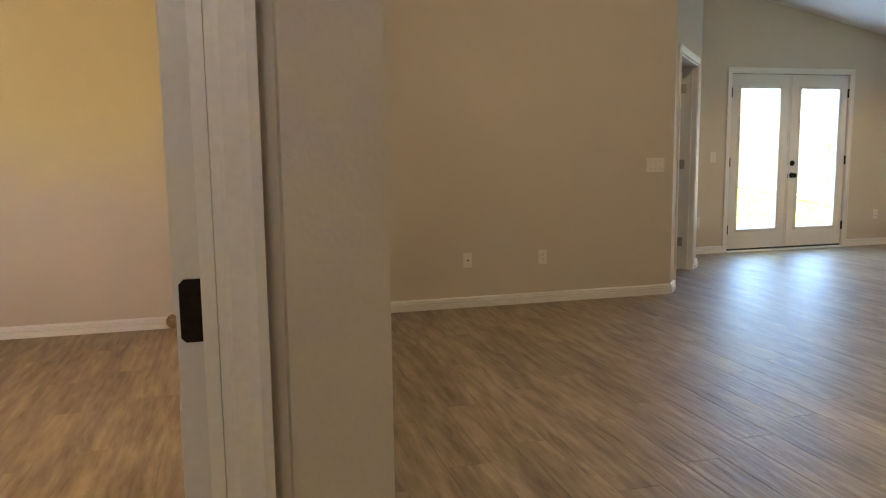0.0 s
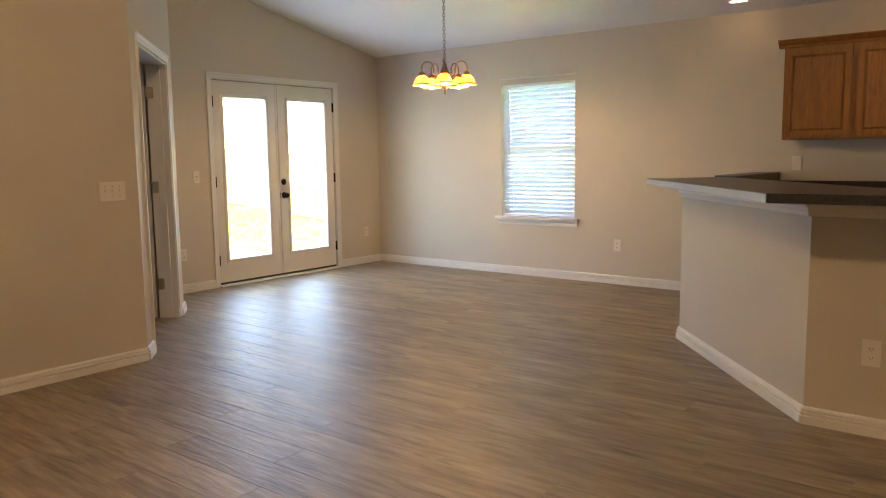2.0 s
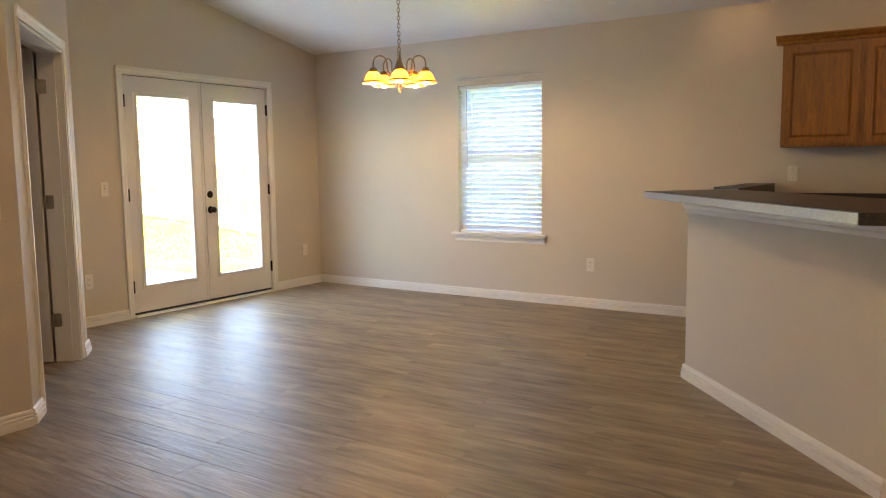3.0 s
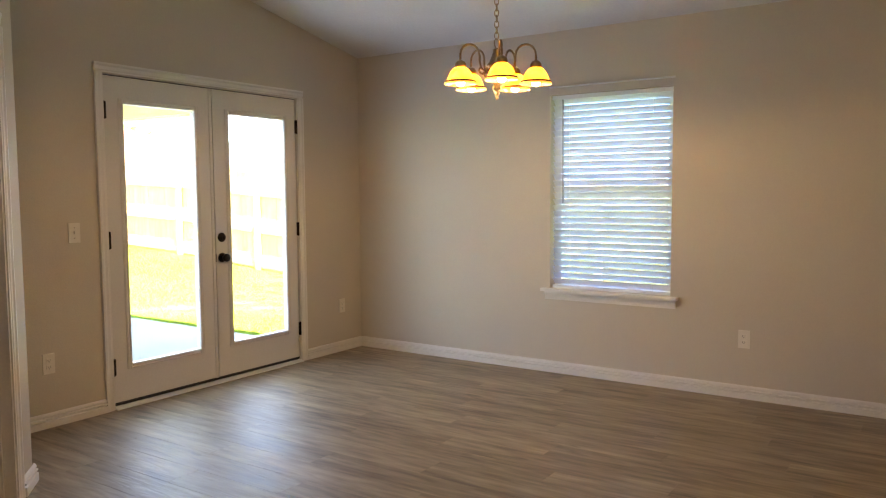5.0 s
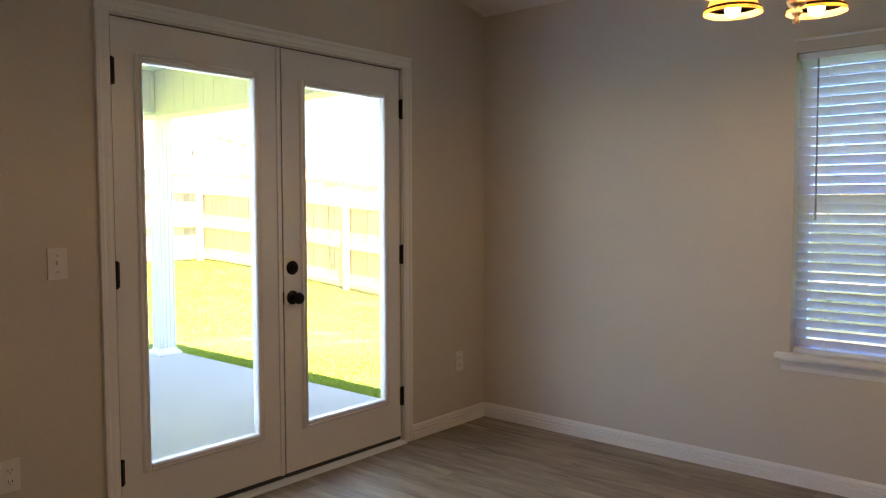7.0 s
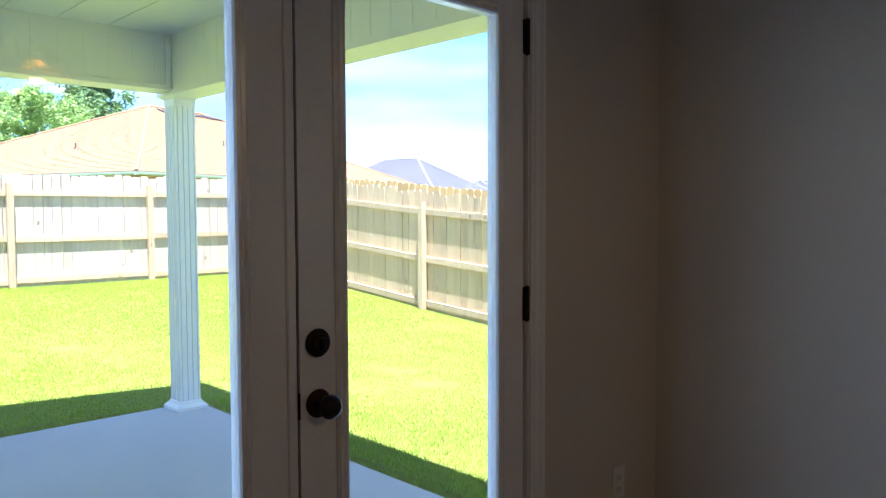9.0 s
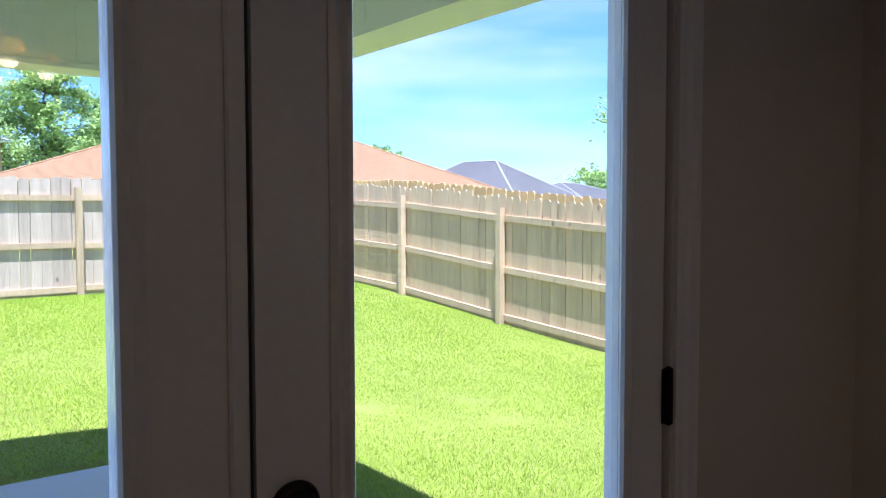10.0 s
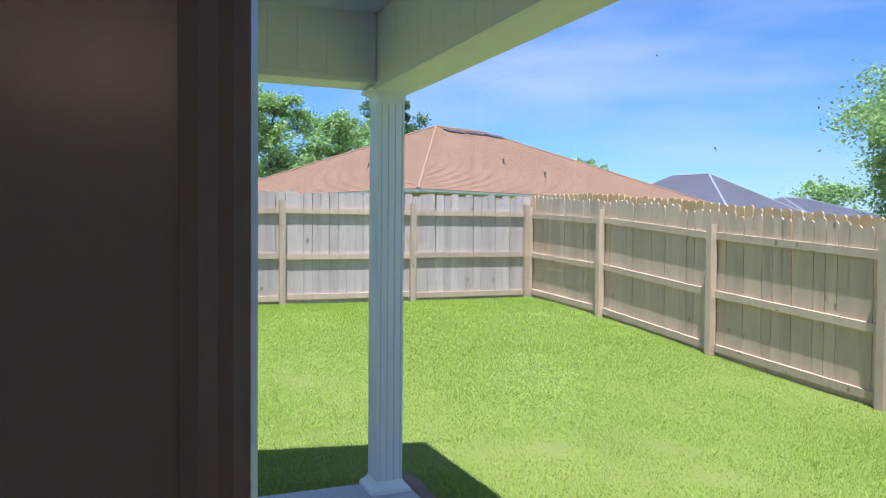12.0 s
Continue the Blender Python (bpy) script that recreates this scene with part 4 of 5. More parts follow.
# ---- hall door and bedroom door ----
def flush_door(name, hinge_at, along, face, w, label, hinge_mat, hz, thick=0.035):
    """A door leaf from its hinge line along a direction, thickness along face."""
    hinge_at, along, face = Vector(hinge_at), Vector(along).normalized(), Vector(face).normalized()
    up = Vector((0, 0, 1))
    t = thing(name, hinge_at, label, "door", kind="structure")
    bm = B()
    prism(bm, [(0.0, 0.012), (w, 0.012), (w, 2.03), (0.0, 2.03)], lambda q: hinge_at + q[0] * along + q[1] * up, thick * face)
    leaf = part("door_leaf", bm, DOORP, t)
    for u0, u1, z0, z1 in ((0.11, w / 2 - 0.05, 0.25, 0.85), (w / 2 + 0.05, w - 0.11, 0.25, 0.85), (0.11, w / 2 - 0.05, 1.0, 1.9), (w / 2 + 0.05, w - 0.11, 1.0, 1.9)):
        for off, dr in ((thick + 0.0005, 1), (-0.0005, -1)):
            bm = B()
            prism(bm, [(u0, z0), (u1, z0), (u1, z1), (u0, z1)], lambda q: hinge_at + q[0] * along + q[1] * up + off * face, dr * 0.005 * face)
            part("panel", bm, DOORP, leaf, bevel=0.002)
    for z in hz:
        bm = B()
        prism(bm, [(0.003, z - 0.038), (0.010, z - 0.045), (thick - 0.002, z - 0.045), (thick - 0.002, z + 0.045), (0.010, z + 0.045), (0.003, z + 0.038)], lambda q: hinge_at + (thick - 0.002 - q[0]) * face + q[1] * up - 0.0005 * along, -0.002 * along)
        part("hinge", bm, hinge_mat, t)
    return t


# jamb linings of the angled doorway
bm = B()
up = Vector((0, 0, 1))
for s0, s1, z0, z1 in ((SL - 0.0005 - 0.018 + 0.02, SL + 0.018, 0, 2.03), (SR - 0.018, SR - 0.001, 0, 2.03), (SL + 0.018, SR - 0.018, 2.012, 2.03)):
    prism(bm, [(s0, z0), (s1, z0), (s1, z1), (s0, z1)], lambda q: CA + q[0] * CU + q[1] * up - 0.002 * CN, 0.152 * CN)
for s0, s1 in ((SL + 0.018, SL + 0.03), (SR - 0.03, SR - 0.018)):
    prism(bm, [(s0, 0), (s1, 0), (s1, 2.012), (s0, 2.012)], lambda q: CA + q[0] * CU + q[1] * up + 0.045 * CN, 0.03 * CN)
setting("door_frame", bm, TRIM, "white door jamb of the angled doorway", "door frame")
hj = CA + (SR - 0.026) * CU + 0.162 * CN
hall = flush_door("door_3", hj, CN + 0.1 * CU, -CU, 0.85, "white interior door standing open into the hall", NICKEL, (0.28, 1.06, 1.80))
for z in (0.28, 1.06, 1.80):
    bm = B()
    prism(bm, [(0.100, z - 0.038), (0.106, z - 0.045), (0.150, z - 0.045), (0.150, z + 0.045), (0.106, z + 0.045), (0.100, z + 0.038)], lambda q: CA + (SR - 0.0185) * CU + q[0] * CN + q[1] * up, -0.002 * CU)
    c = CA + (SR - 0.022) * CU + 0.154 * CN
    lathe(bm, [(0.0001, z - 0.05), (0.007, z - 0.047), (0.007, z + 0.047), (0.0001, z + 0.05)], (c.x, c.y, 0), 10)
    part("hinge", bm, NICKEL, hall)
# bedroom doorway jamb and open door
bm = B()
box(bm, OX1 - 0.018, OX1 - 0.001, 0.953, 1.122, 0, 2.04)
box(bm, OX0 + 0.001, OX0 + 0.018, 0.953, 1.122, 0, 2.04)
box(bm, OX0 + 0.018, OX1 - 0.018, 0.953, 1.122, 2.022, 2.04)
setting("door_frame", bm, TRIM, "white door jamb of the bedroom doorway", "door frame")
flush_door("door_4", (OX1 - 0.011, 1.14, 0), (-0.05, 1, 0), (-1, -0.05, 0), 0.76, "white bedroom door standing open with dark hinges", BRONZE, (0.26, 1.028, 1.82), 0.05)
st = thing("door_stop", (-0.36, MAIN - 0.016, 0.05), "brass door stop on the baseboard", "door stop")
bm = B()
lathe(bm, [(0.0001, 0), (0.05, 0), (0.05, -0.02), (0.02, -0.024), (0.02, -0.05), (0.0001, -0.052)], (-0.36, MAIN - 0.017, 0.052), 14, 'Y')
part("stop", bm, BRASS, st)

# ---- porch ----
bm = B()
box(bm, 3.4, 7.955, BACK + 0.155, 11.40, -0.30, -0.05)
setting("patio_slab", bm, CONCRETE, "pale grey concrete patio slab", "patio", 0.01)
bm = B()
box(bm, 3.4, 7.94, BACK + 0.151, 11.45, 2.505, 2.56)
setting("porch_ceiling", bm, VINYL, "white vinyl porch ceiling", "ceiling")
soffit = thing("porch_beam", (5.7, 11.32, 2.13), "white vinyl clad porch beam with panel joints", "beam", kind="structure")
bm = B()
box(bm, 3.4, 7.955, 11.21, 11.42, 2.135, 2.504)
part("beam_core", bm, VINYL, soffit)
bm = B()
sweep(bm, (3.4, 11.206, 2.135), (7.75, 11.206, 2.135), [(0, 0), (0.012, 0), (0.012, 0.03), (0, 0.034)], (0, -1, 0), (0, 0, 1))
part("edge_trim", bm, VINYL, soffit)
bm = B()
box(bm, 0, 0.147, -0.003, 0, 0, 0.305)
pan = mesh_of("vinyl_panel", bm, VINYL)
for i in range(29):
    piece("vinyl_panel", pan, soffit, Matrix.Translation((3.42 + i * 0.15 - 5.7, 11.2085 - 11.32, 0.036)))
bm = B()
box(bm, 7.69, 7.728, 11.196, 11.2085, 2.14, 2.5)
part("corner_trim", bm, VINYL, soffit)
side = thing("porch_beam", (7.84, 9.5, 2.10), "white vinyl clad side beam of the porch", "beam", kind="structure")
bm = B()
box(bm, 7.735, 7.945, BACK + 0.152, 11.208, 2.105, 2.504)
part("beam_core", bm, VINYL, side)
bm = B()
sweep(bm, (7.733, BACK + 0.16, 2.105), (7.733, 11.19, 2.105), [(0, 0), (0.012, 0), (0.012, 0.03), (0, 0.034)], (-1, 0, 0), (0, 0, 1))
part("edge_trim", bm, VINYL, side)
bm = B()
box(bm, -0.003, 0, 0, 0.147, 0, 0.335)
pan = mesh_of("vinyl_panel", bm, VINYL)
for i in range(22):
    piece("vinyl_panel", pan, side, Matrix.Translation((7.733 - 7.84, 7.87 + i * 0.15 - 9.5, 0.036)))
bm = B()
box(bm, 0, 0.29, 0, 3.32, -0.004, 0)
pan = mesh_of("soffit_panel", bm, VINYL)
cp = thing("porch_soffit", (3.42, 7.85, 2.503), "white vinyl soffit boards under the porch roof", "soffit", kind="structure")
for i in range(14):
    piece("soffit_panel", pan, cp, Matrix.Translation((0.3 * i, 0.03, 0)))

def column(x, y):
    t = thing("porch_column", (x, y, -0.05), "white fluted square porch column with moulded cap and base", "column", "porch columns")
    h = 0.074
    for i in range(4):
        d = Matrix.Rotation(i * math.pi / 2, 3, 'Z')
        bm = B()
        prof = [(-h + 0.014, h - 0.014)]
        n = 4
        prof.append((-h + 0.0005, h))
        for k in range(n):
            u = -h + 0.017 + k * (2 * h - 0.034) / (n - 1)
            prof += [(u - 0.006, h), (u - 0.003, h - 0.006), (u + 0.003, h - 0.006), (u + 0.006, h)]
        prof += [(h - 0.0005, h), (h - 0.014, h - 0.014)]
        prism(bm, prof, lambda q: Vector((x, y, 0.0)) + d @ Vector((q[0], q[1], 0)), (0, 0, 2.06))
        part("fluted_face", bm, VINYL, t)
    for prof, nm in (([(0.112, -0.05), (0.112, -0.030), (0.104, -0.022), (0.088, -0.008), (0.080, 0.006), (0.0745, 0.010)], "base"), ([(0.0745, 2.04), (0.0775, 2.084), (0.084, 2.090), (0.098, 2.100), (0.115, 2.106), (0.115, 2.124), (0.06, 2.134)], "capital")):
        bm = B()
        rings = []
        for r, z in prof:
            rings.append([bm.verts.new((x + r * a, y + r * b, z)) for a, b in ((-1, -1), (1, -1), (1, 1), (-1, 1))])
        for a, b in zip(rings, rings[1:]):
            for i in range(4):
                bm.faces.new((a[i], a[(i + 1) % 4], b[(i + 1) % 4], b[i]))
        bm.faces.new(rings[0][::-1])
        bm.faces.new(rings[-1])
        part(nm, bm, VINYL, t)
    return t


column(7.83, 11.30)

# ---- fence ----
def picket_mesh(w, h, seed, mat):
    r = random.Random(seed)
    bm = B()
    c = 0.03
    lean = r.uniform(-0.004, 0.004)
    prism(bm, [(-w / 2, 0), (w / 2, 0), (w / 2 + lean, h - c), (w / 2 - c * 0.9 + lean, h), (-w / 2 + c * 0.9 + lean, h), (-w / 2 + lean, h - c)], lambda q: (q[0], 0, q[1]), (0, 0.016, 0))
    return mesh_of("picket", bm, mat)


PICKETS = {m: [picket_mesh(0.138, 1.79 + 0.012 * k, k, m) for k in range(5)] for m in (FENCE, FENCE_GREY)}
bm = B()
prism(bm, [(-0.07, 0), (0.07, 0), (0.07, 1.84), (0.045, 1.87), (-0.045, 1.87), (-0.07, 1.84)], lambda q: (q[0], 0, q[1]), (0, 0.016, 0))
PICKET_NEW = mesh_of("picket", bm, FENCE_NEW)
bm = B()
box(bm, -0.046, 0.046, -0.046, 0.046, -0.15, 1.655)
POST = mesh_of("post", bm, FENCE, bevel=0.004)


def fence_line(name, a, b, posts, inward, label, mats):
    """A board fence from a to b; posts: distances along it; rails and posts stand on the inward side."""
    a, b, inward = Vector(a), Vector(b), Vector(inward)
    u = (b - a).normalized()
    rot = Matrix.Rotation(math.atan2(u.y, u.x), 4, 'Z')
    flip = 1 if (Vector((-u.y, u.x, 0))).dot(inward) < 0 else -1
    t = thing(name, (a.x, a.y, ground_z(a.x, a.y)), label, "fence")
    base = t.location.copy()

    def at(d, off=0.0, dz=0.0):
        p = a + d * u + off * inward
        g = a + d * u
        return Vector((p.x, p.y, ground_z(g.x, g.y) + dz)) - base
    total = (b - a).length
    n = int(total / 0.1425)
    for i in range(n):
        d = (i + 0.5) * total / n
        p = at(d, -0.0 if flip < 0 else -0.0, -0.015 + random.uniform(-0.012, 0.012))
        m = Matrix.Translation(p) @ rot @ pose(0, 0, 0, 0, random.uniform(-0.5, 0.5), 0)
        if flip < 0:
            m = m @ Matrix.Translation((0, -0.016, 0))
        piece("picket", PICKETS[random.choice(mats)][random.randrange(5)], t, m)
    for d in posts:
        piece("post", POST, t, Matrix.Translation(at(d, 0.066, random.uniform(-0.015, 0.015))) @ rot)
    for d0, d1 in zip(posts, posts[1:]):
        for h in (0.11, 0.775, 1.485):
            h += random.uniform(-0.015, 0.015)
            p, q = at(d0 + 0.047, 0.0, h), at(d1 - 0.047, 0.0, h)
            bm = B()
            sweep(bm, p, q, [(0.001, -0.044), (0.04, -0.044), (0.04, 0.044), (0.001, 0.044)], inward, (0, 0, 1))
            me = mesh_of("rail", bm, FENCE)
            piece("rail", me, t, Matrix())
    return t


FX, FY = 13.33, 19.47
fence_line("fence", (FX, 1.2, 0), (FX, FY, 0), [0.5, 2.0, 4.15, 6.5, 8.9, 11.25, 13.6, 16.0, FY - 1.2 - 0.06], (-1, 0, 0), "weathered pine board fence along the side of the yard", [FENCE])
fence_line("fence", (-6, FY, 0), (FX, FY, 0), [1.0, 3.3, 5.6, 7.9, 10.2, 12.5, 14.83, 17.03, 19.20], (0, -1, 0), "weathered pine board fence across the back of the yard", [FENCE_GREY])
far = thing("fence", (FX + 0.55, 4, ground_z(FX, 4)), "newer yellow pine neighbour fence behind the weathered one", "fence")
for i in range(118):
    y = 4 + i * 0.15
    piece("picket", PICKET_NEW, far, Matrix.Translation((random.uniform(-0.01, 0.01), i * 0.15, ground_z(FX, y) - ground_z(FX, 4) + random.uniform(-0.015, 0.015))) @ pose(0, 0, 0, 0, 0, 90))

# bare strip along the slab
bm = B()
prev = None
for k in range(34):
    y = BACK + 0.3 + k * 0.118
    w = 0.17 + 0.07 * noise.noise((y * 2.3, 1.7, 0))
    row = [bm.verts.new((x, y, ground_z(x, y) + h)) for x, h in ((7.958, 0.03), (7.96 + w * 0.5, 0.034), (7.96 + w, 0.006))]
    if prev:
        for a in range(2):
            bm.faces.new((prev[a], prev[a + 1], row[a + 1], row[a]))
    prev = row
setting("soil_strip", bm, MULCH, "bare brown soil strip along the patio edge", "soil")

# ---- lawn ----
rng = np.random.default_rng(5)
N = 560000
gx = rng.uniform(4.2, 13.3, N)
gy = 8.0 + 11.45 * rng.random(N) ** 1.15
keep = ~((gx < 8.0) & (gy < 11.44))
gx, gy = gx[keep], gy[keep]
patch = np.array([noise.noise((x * 0.55, y * 0.55, 3.0)) + 0.6 * noise.noise((x * 2.1, y * 2.1, 9.0)) for x, y in zip(gx, gy)])
near_slab = (gx < 8.25) & (gy < 11.75)
keep = (patch > -0.93 + rng.random(len(gx)) * 0.25) & ~(near_slab & (rng.random(len(gx)) < 0.75))
gx, gy, patch = gx[keep], gy[keep], patch[keep]
n = len(gx)
gz = np.array([ground_z(x, y) for x, y in zip(gx, gy)])
ang = rng.uniform(0, 2 * np.pi, n)
hh = rng.uniform(0.010, 0.030, n) * (1 + 0.35 * patch)
ww = rng.uniform(0.0018, 0.0034, n) * (1 + 0.08 * (gy - 8))
lx, ly = rng.normal(0, 0.016, n), rng.normal(0, 0.016, n)
co = np.empty((n, 3, 3), dtype=np.float32)
co[:, 0] = np.stack([gx - ww * np.cos(ang), gy - ww * np.sin(ang), gz - 0.004], 1)
co[:, 1] = np.stack([gx + ww * np.cos(ang), gy + ww * np.sin(ang), gz - 0.004], 1)
co[:, 2] = np.stack([gx + lx, gy + ly, gz + hh], 1)
me = bpy.data.meshes.new("lawn_grass")
me.vertices.add(3 * n)
me.vertices.foreach_set("co", co.ravel())
me.loops.add(3 * n)
me.loops.foreach_set("vertex_index", np.arange(3 * n, dtype=np.int32))
me.polygons.add(n)
me.polygons.foreach_set("loop_start", np.arange(0, 3 * n, 3, dtype=np.int32))
me.update(calc_edges=True)
me.materials.append(GRASS)
tagged(new("lawn_grass", me), "bright green mown lawn grass with thin brownish patches", "grass", kind="stuff")


# ---- neighbour houses ----
def hip_house(name, corner, d1, L1, L2, eave, rise, roof_mat, cap_mat, label, vents=True, group=""):
    """A house under a hipped roof: the near corner, the way of one eave (the other goes to its left), their lengths."""
    c = Vector((corner[0], corner[1], 0))
    u = Vector((d1[0], d1[1], 0)).normalized()
    v = Vector((-u.y, u.x, 0))
    t = thing(name, (c.x, c.y, -0.3), label, "house", group)
    o = 0.45
    bm = B()
    prism(bm, [(o, o), (L1 - o, o), (L1 - o, L2 - o), (o, L2 - o)], lambda q: c + q[0] * u + q[1] * v + Vector((0, 0, -0.3)), (0, 0, eave + 0.2))
    part("wall", bm, BRICKW, t)
    half = min(L1, L2) / 2
    top = Vector((0, 0, eave + rise))
    if L1 >= L2:
        r0, r1 = c + half * u + half * v + top, c + (L1 - half) * u + half * v + top
    else:
        r0, r1 = c + half * u + half * v + top, c + half * u + (L2 - half) * v + top
    E_ = Vector((0, 0, eave))
    cs = [c + E_, c + L1 * u + E_, c + L1 * u + L2 * v + E_, c + L2 * v + E_]
    bm = B()
    q = [bm.verts.new(p) for p in cs]
    a, b = bm.verts.new(r0), bm.verts.new(r1)
    lowq = [bm.verts.new(p - Vector((0, 0, 0.06))) for p in cs]
    if L1 >= L2:
        bm.faces.new((q[0], q[1], b, a))
        bm.faces.new((q[1], q[2], b))
        bm.faces.new((q[2], q[3], a, b))
        bm.faces.new((q[3], q[0], a))
        hips = ((cs[0], r0), (cs[1], r1), (cs[2], r1), (cs[3], r0), (r0, r1))
    else:
        bm.faces.new((q[0], q[1], a))
        bm.faces.new((q[1], q[2], b, a))
        bm.faces.new((q[2], q[3], b))
        bm.faces.new((q[3], q[0], a, b))
        hips = ((cs[0], r0), (cs[1], r0), (cs[2], r1), (cs[3], r1), (r0, r1))
    for i in range(4):
        j = (i + 1) % 4
        bm.faces.new((q[i], lowq[i], lowq[j], q[j]))
    bm.faces.new(lowq)
    roof = part("roof", bm, roof_mat, t)
    for p0, p1 in hips:
        bm = B()
        tube(bm, [p0 + Vector((0, 0, 0.0)), p1 + Vector((0, 0, 0.0))], 0.075, 6)
        part("ridge_cap", bm, cap_mat, roof)
    # shingle courses on the two near faces
    nm = (r0 - cs[0])
    for face_pts in ((cs[0], cs[1], r1 if L1 >= L2 else r0, r0), (cs[3], cs[0], r0, r0 if L1 >= L2 else r1)):
        bm = B()
        A_, B_, C_, D_ = face_pts
        nrm = (B_ - A_).cross(r0 - A_).normalized()
        if nrm.z < 0:
            nrm = -nrm
        steps = 64
        for k in range(steps):
            f0 = k / steps
            p0, p1 = A_.lerp(D_, f0), B_.lerp(C_, f0)
            f1 = f0 + 0.97 / steps
            p2, p3 = B_.lerp(C_, f1), A_.lerp(D_, f1)
            bm.faces.new([bm.verts.new(p + nrm * w) for p, w in ((p0, 0.016), (p1, 0.016), (p2, 0.008), (p3, 0.008))])
            bm.faces.new([bm.verts.new(p + nrm * w) for p, w in ((p0, 0.0), (p1, 0.0), (p1, 0.016), (p0, 0.016))])
        part("shingle_courses", bm, roof_mat, roof)
    for (p0, p1, way) in ((cs[0], cs[1], -v), (cs[3], cs[0], -u)):
        bm = B()
        sweep(bm, p0 - Vector((0, 0, 0.14)), p1 - Vector((0, 0, 0.14)), [(0, 0), (0.08, 0), (0.12, 0.05), (0.12, 0.12), (0, 0.12)], way, (0, 0, 1))
        part("gutter", bm, GUTTER, t)
    return t, c, u, v, half, eave, rise, roof


FWD, RGT = Vector((0.388, 0.9215, 0)), Vector((0.9215, -0.388, 0))
d1 = (RGT * 0.735 + FWD * 0.678)
C1 = Vector((6.5, 7.34, 0)) + 26.9 * FWD - 0.9 * RGT
house, hc, hu, hv, hh_, he, hr, roof1 = hip_house("house", C1, d1, 20.6, 17.2, 2.7, 3.75, SHINGLE, RIDGECAP, "brick house with a brown shingle hip roof beyond the fence")


def on_roof(s, f):
    """A place on the near roof face: s along the eave, f up the slope."""
    w = hh_ * f
    return hc + s * hu + w * hv + Vector((0, 0, he + hr * f))


for s, f in ((9.3, 0.90), (10.9, 0.91), (12.3, 0.90)):
    p = on_roof(s, f)
    bm = B()
    prism(bm, [(-0.6, 0.0), (0.6, 0.0), (0.6, 0.5), (-0.6, 0.5)], lambda q: p + q[0] * hu + q[1] * hv * 0.9 + Vector((0, 0, 0.03 + q[1] * 0.36)), (0, 0, 0.05))
    part("roof_vent", bm, VENT, roof1, "dark off-ridge vent")
for s, f in ((8.3, 0.42), (9.6, 0.26)):
    p = on_roof(s, f)
    bm = B()
    lathe(bm, [(0.12, -0.05), (0.07, 0.04), (0.035, 0.07), (0.035, 0.24), (0.0001, 0.24)], p, 10)
    part("vent_pipe", bm, VENT, roof1, "small plumbing vent")
p = hc + 6.5 * hv + 0.32 * hh_ * hu + Vector((0, 0, he + 0.32 * hr))
bm = B()
lathe(bm, [(0.12, -0.05), (0.07, 0.04), (0.035, 0.07), (0.035, 0.24), (0.0001, 0.24)], p, 10)
part("vent_pipe", bm, VENT, roof1, "small plumbing vent")

C2 = Vector((6.5, 7.34, 0)) + 46 * FWD + 17.2 * RGT
hip_house("house", C2, RGT * 0.8 + FWD * 0.6, 9, 12, 2.4, 2.7, SHINGLE_G, RIDGE_G, "house with a grey shingle hip roof far behind the fence")
C3 = Vector((6.5, 7.34, 0)) + 70 * FWD + 34 * RGT
hip_house("house", C3, RGT * 0.8 + FWD * 0.6, 18, 14, 2.4, 2.3, SHINGLE_G, RIDGE_G, "distant house with a grey shingle roof")

hip_house("house", Vector((3.0, 62.8, 0)), Vector((1, 0, 0)), 11.5, 9, 6.0, 1.7, SHINGLE_G, RIDGE_G, "distant taller house with a grey roof and pale eaves")


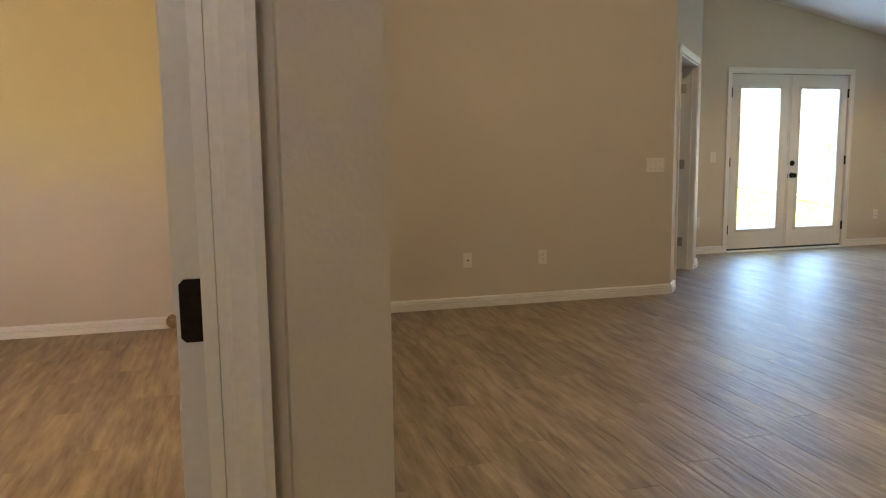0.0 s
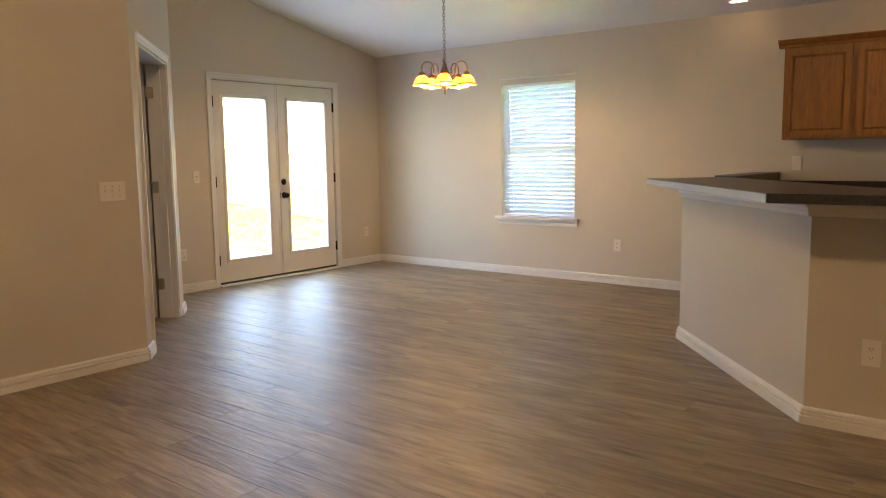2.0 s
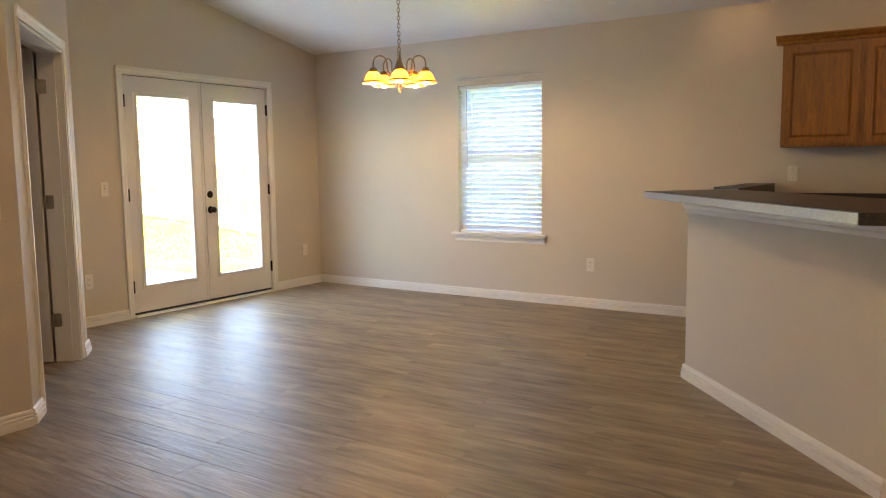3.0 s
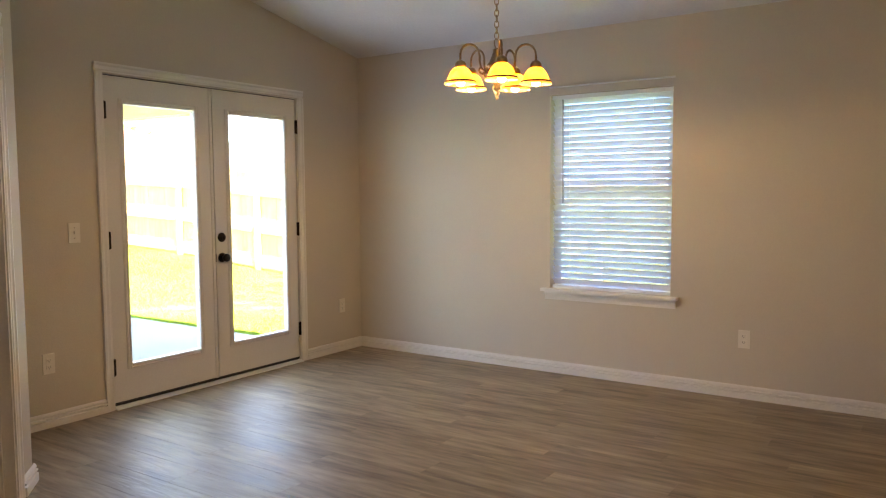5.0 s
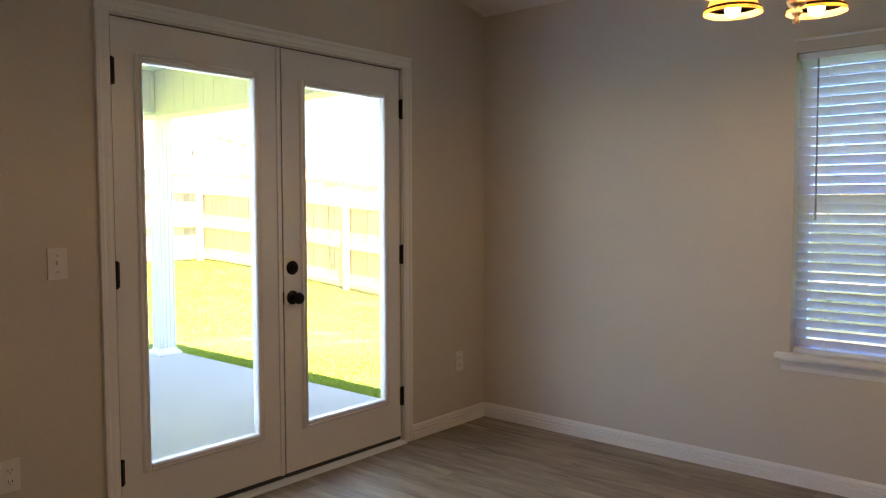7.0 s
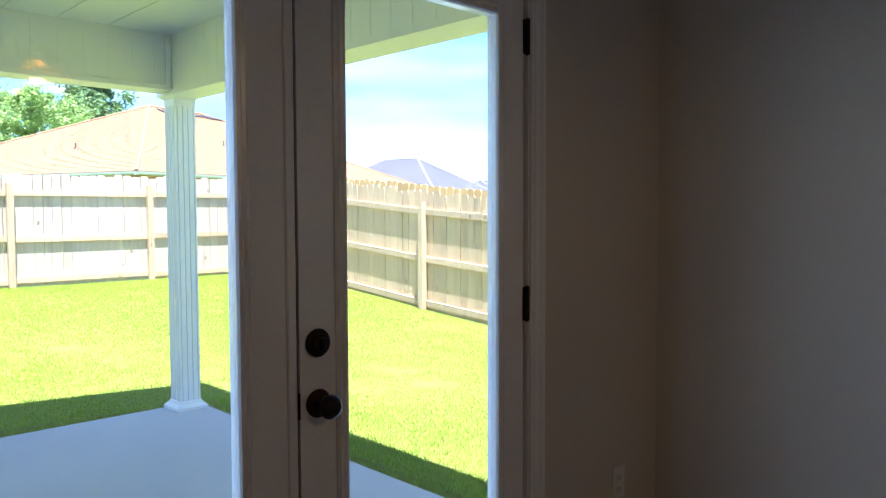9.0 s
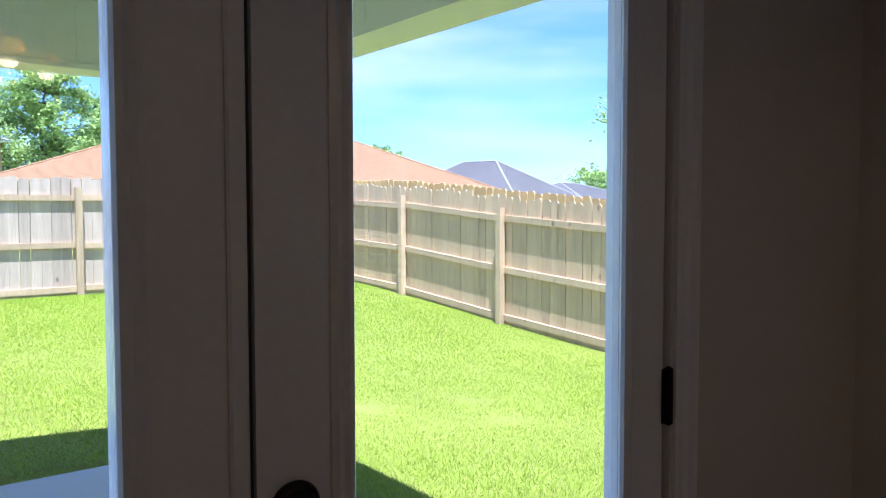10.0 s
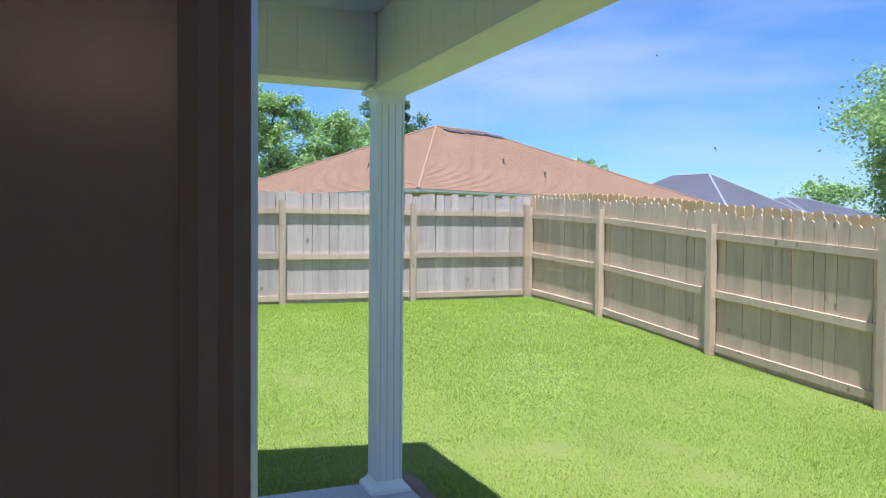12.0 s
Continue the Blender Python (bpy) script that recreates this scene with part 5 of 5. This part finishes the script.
# ---- trees ----
def tree(place, height, spread, seed, leaf, label, low=0.25, leaves=5200, size=0.22, cone=0.0):
    r = random.Random(seed)
    x, y = place
    g = -0.3
    t = thing("tree", (x, y, g), label, "tree")
    bm = B()
    tp = [Vector((x + 0.02 * height * math.sin(k * 1.3 + seed) * k / 6, y, g + height * 0.93 * k / 7)) for k in range(8)]
    tube(bm, tp, [0.022 * height * (1 - 0.86 * k / 7) for k in range(8)], 9)
    part("trunk", bm, BARK, t, "", True)
    ends = []
    for k in range(34):
        f = low + (0.97 - low) * (k + r.random()) / 34
        i = min(6, int(f * 7 / 0.93)) if f < 0.93 else 6
        base_p = tp[i].lerp(tp[i + 1], min(1, max(0, f * 7 / 0.93 - i)))
        a = k * 2.4 + r.uniform(-0.4, 0.4)
        shape = math.sin(math.pi * min(1, (f - low) / (1 - low) * 0.86 + 0.14)) ** 0.7 if not cone else 1.05 - f
        ln = spread * shape * r.uniform(0.55, 1.08)
        d = Vector((math.cos(a), math.sin(a), r.uniform(0.15, 0.6)))
        pts = [base_p + d * (ln * q / 4) + Vector((0, 0, 0.05 * ln * math.sin(q * 1.7 + k))) for q in range(5)]
        bm = B()
        tube(bm, pts, [0.006 * height * (1 - 0.8 * q / 4) * (0.5 + 0.5 * shape) for q in range(5)], 5)
        part("limb", bm, BARK, t)
        ends += [(pts[q], ln) for q in (2, 3, 4)]
    verts, faces = [], []
    clumps = [(p + Vector((r.gauss(0, 0.16 * ln), r.gauss(0, 0.16 * ln), r.gauss(0, 0.12 * ln))), r.uniform(0.14, 0.32) * max(ln, spread * 0.4)) for p, ln in ends for _ in range(3)]
    for _ in range(leaves):
        p, rad = clumps[r.randrange(len(clumps))]
        q = p + Vector((r.gauss(0, rad * 0.55), r.gauss(0, rad * 0.55), r.gauss(0, rad * 0.4)))
        s = size * r.uniform(0.6, 1.4)
        d1_ = Vector((r.gauss(0, 1), r.gauss(0, 1), r.gauss(0, 0.6))).normalized() * s
        d2_ = d1_.cross(Vector((r.gauss(0, 1), r.gauss(0, 1), r.gauss(0, 1)))).normalized() * s * 0.5
        b0 = len(verts)
        verts += [q - d1_, q + d2_, q + d1_, q - d2_]
        faces.append((b0, b0 + 1, b0 + 2, b0 + 3))
    me = bpy.data.meshes.new("crown")
    me.from_pydata([tuple(v) for v in verts], [], faces)
    me.materials.append(leaf)
    me.transform(Matrix.Translation(-t.location))
    ob = new("crown", me)
    ob.parent = t
    return t


def spot(depth, px, at=12):
    """A plan place at a depth ahead of the doorway and a sideways angle given as a tangent."""
    p = Vector((6.5, 7.34, 0)) + depth * FWD + depth * px * RGT
    return p.x, p.y


tree(spot(38, 0.695), 10.6, 5.0, 3, LEAF, "tall leafy green tree beyond the side fence", 0.1, 95000, 0.115)
tree(spot(41, 0.655), 6.4, 4.0, 29, LEAF, "broad leafy green tree beyond the side fence", 0.05, 60000, 0.115)
tree(spot(58, -0.225), 11.5, 4.4, 5, LEAF, "leafy green tree behind the brown roof", 0.15, 30000, 0.12)
tree(spot(60, -0.135), 10.4, 4.0, 8, LEAF, "leafy green tree behind the brown roof", 0.15, 26000, 0.12)
tree(spot(66, -0.070), 12.6, 2.6, 11, LEAF_D, "dark pine tree behind the brown roof", 0.42, 20000, 0.15)
tree(spot(58, -0.33), 11.8, 4.4, 13, LEAF, "leafy green tree behind the brown roof", 0.15, 28000, 0.12)
tree(spot(60, -0.46), 11.0, 4.4, 17, LEAF_D, "leafy tree behind the brown roof", 0.15, 18000, 0.15)
tree(spot(75, 0.18), 8.2, 3.2, 19, LEAF, "distant tree behind the roof line", 0.2, 6000, 0.18)
tree(spot(90, 0.505), 6.8, 4.5, 23, LEAF, "distant low tree between the roofs", 0.1, 6000, 0.2)

# ---- floor planks ----
PW, PL = 0.182, 1.22
bm = B()
vs = box(bm, 0.0006, PW - 0.0006, 0.0006, PL - 0.0006, -0.0035, 0.0)
PLANK_MESH = mesh_of("floor_plank", bm, PLANK)
count = 0
rest_v, rest_f = [], []


def cut(x0, x1, y0, y1):
    """The piece of a plank that lies within the rooms."""
    return max(x0, -3.2), min(x1, RIGHT), max(y0, SOUTH), min(y1, BACK)


cols = int((RIGHT + 3.2) / PW) + 1
for i in range(cols):
    x0 = RIGHT - (i + 1) * PW
    off = (i * 0.437) % 1.0 * PL
    y = SOUTH - PL + off
    while y < BACK:
        cx0, cx1, cy0, cy1 = cut(x0, x0 + PW, y, y + PL)
        if cx1 - cx0 > 0.02 and cy1 - cy0 > 0.02:
            whole = cx0 == x0 and cx1 == x0 + PW and cy0 == y and cy1 == y + PL
            near = x0 > 0.4 and y > 0.2
            if whole and near and count < 290:
                piece("floor_plank", PLANK_MESH, floor, Matrix.Translation((x0, y, 0)))
                count += 1
            else:
                b0 = len(rest_v)
                for z in (-0.0035, 0.0):
                    for px_, py_ in ((cx0 + 0.0006, cy0 + 0.0006), (cx1 - 0.0006, cy0 + 0.0006), (cx1 - 0.0006, cy1 - 0.0006), (cx0 + 0.0006, cy1 - 0.0006)):
                        rest_v.append((px_, py_, z))
                for f in ((4, 5, 6, 7), (0, 1, 5, 4), (1, 2, 6, 5), (2, 3, 7, 6), (3, 0, 4, 7)):
                    rest_f.append(tuple(b0 + k for k in f))
        y += PL
me = bpy.data.meshes.new("floor_planks")
me.from_pydata(rest_v, [], rest_f)
me.materials.append(PLANK_ALL)
ob = new("floor_planks", me)
ob.parent = floor
tagged(ob, kind="stuff")
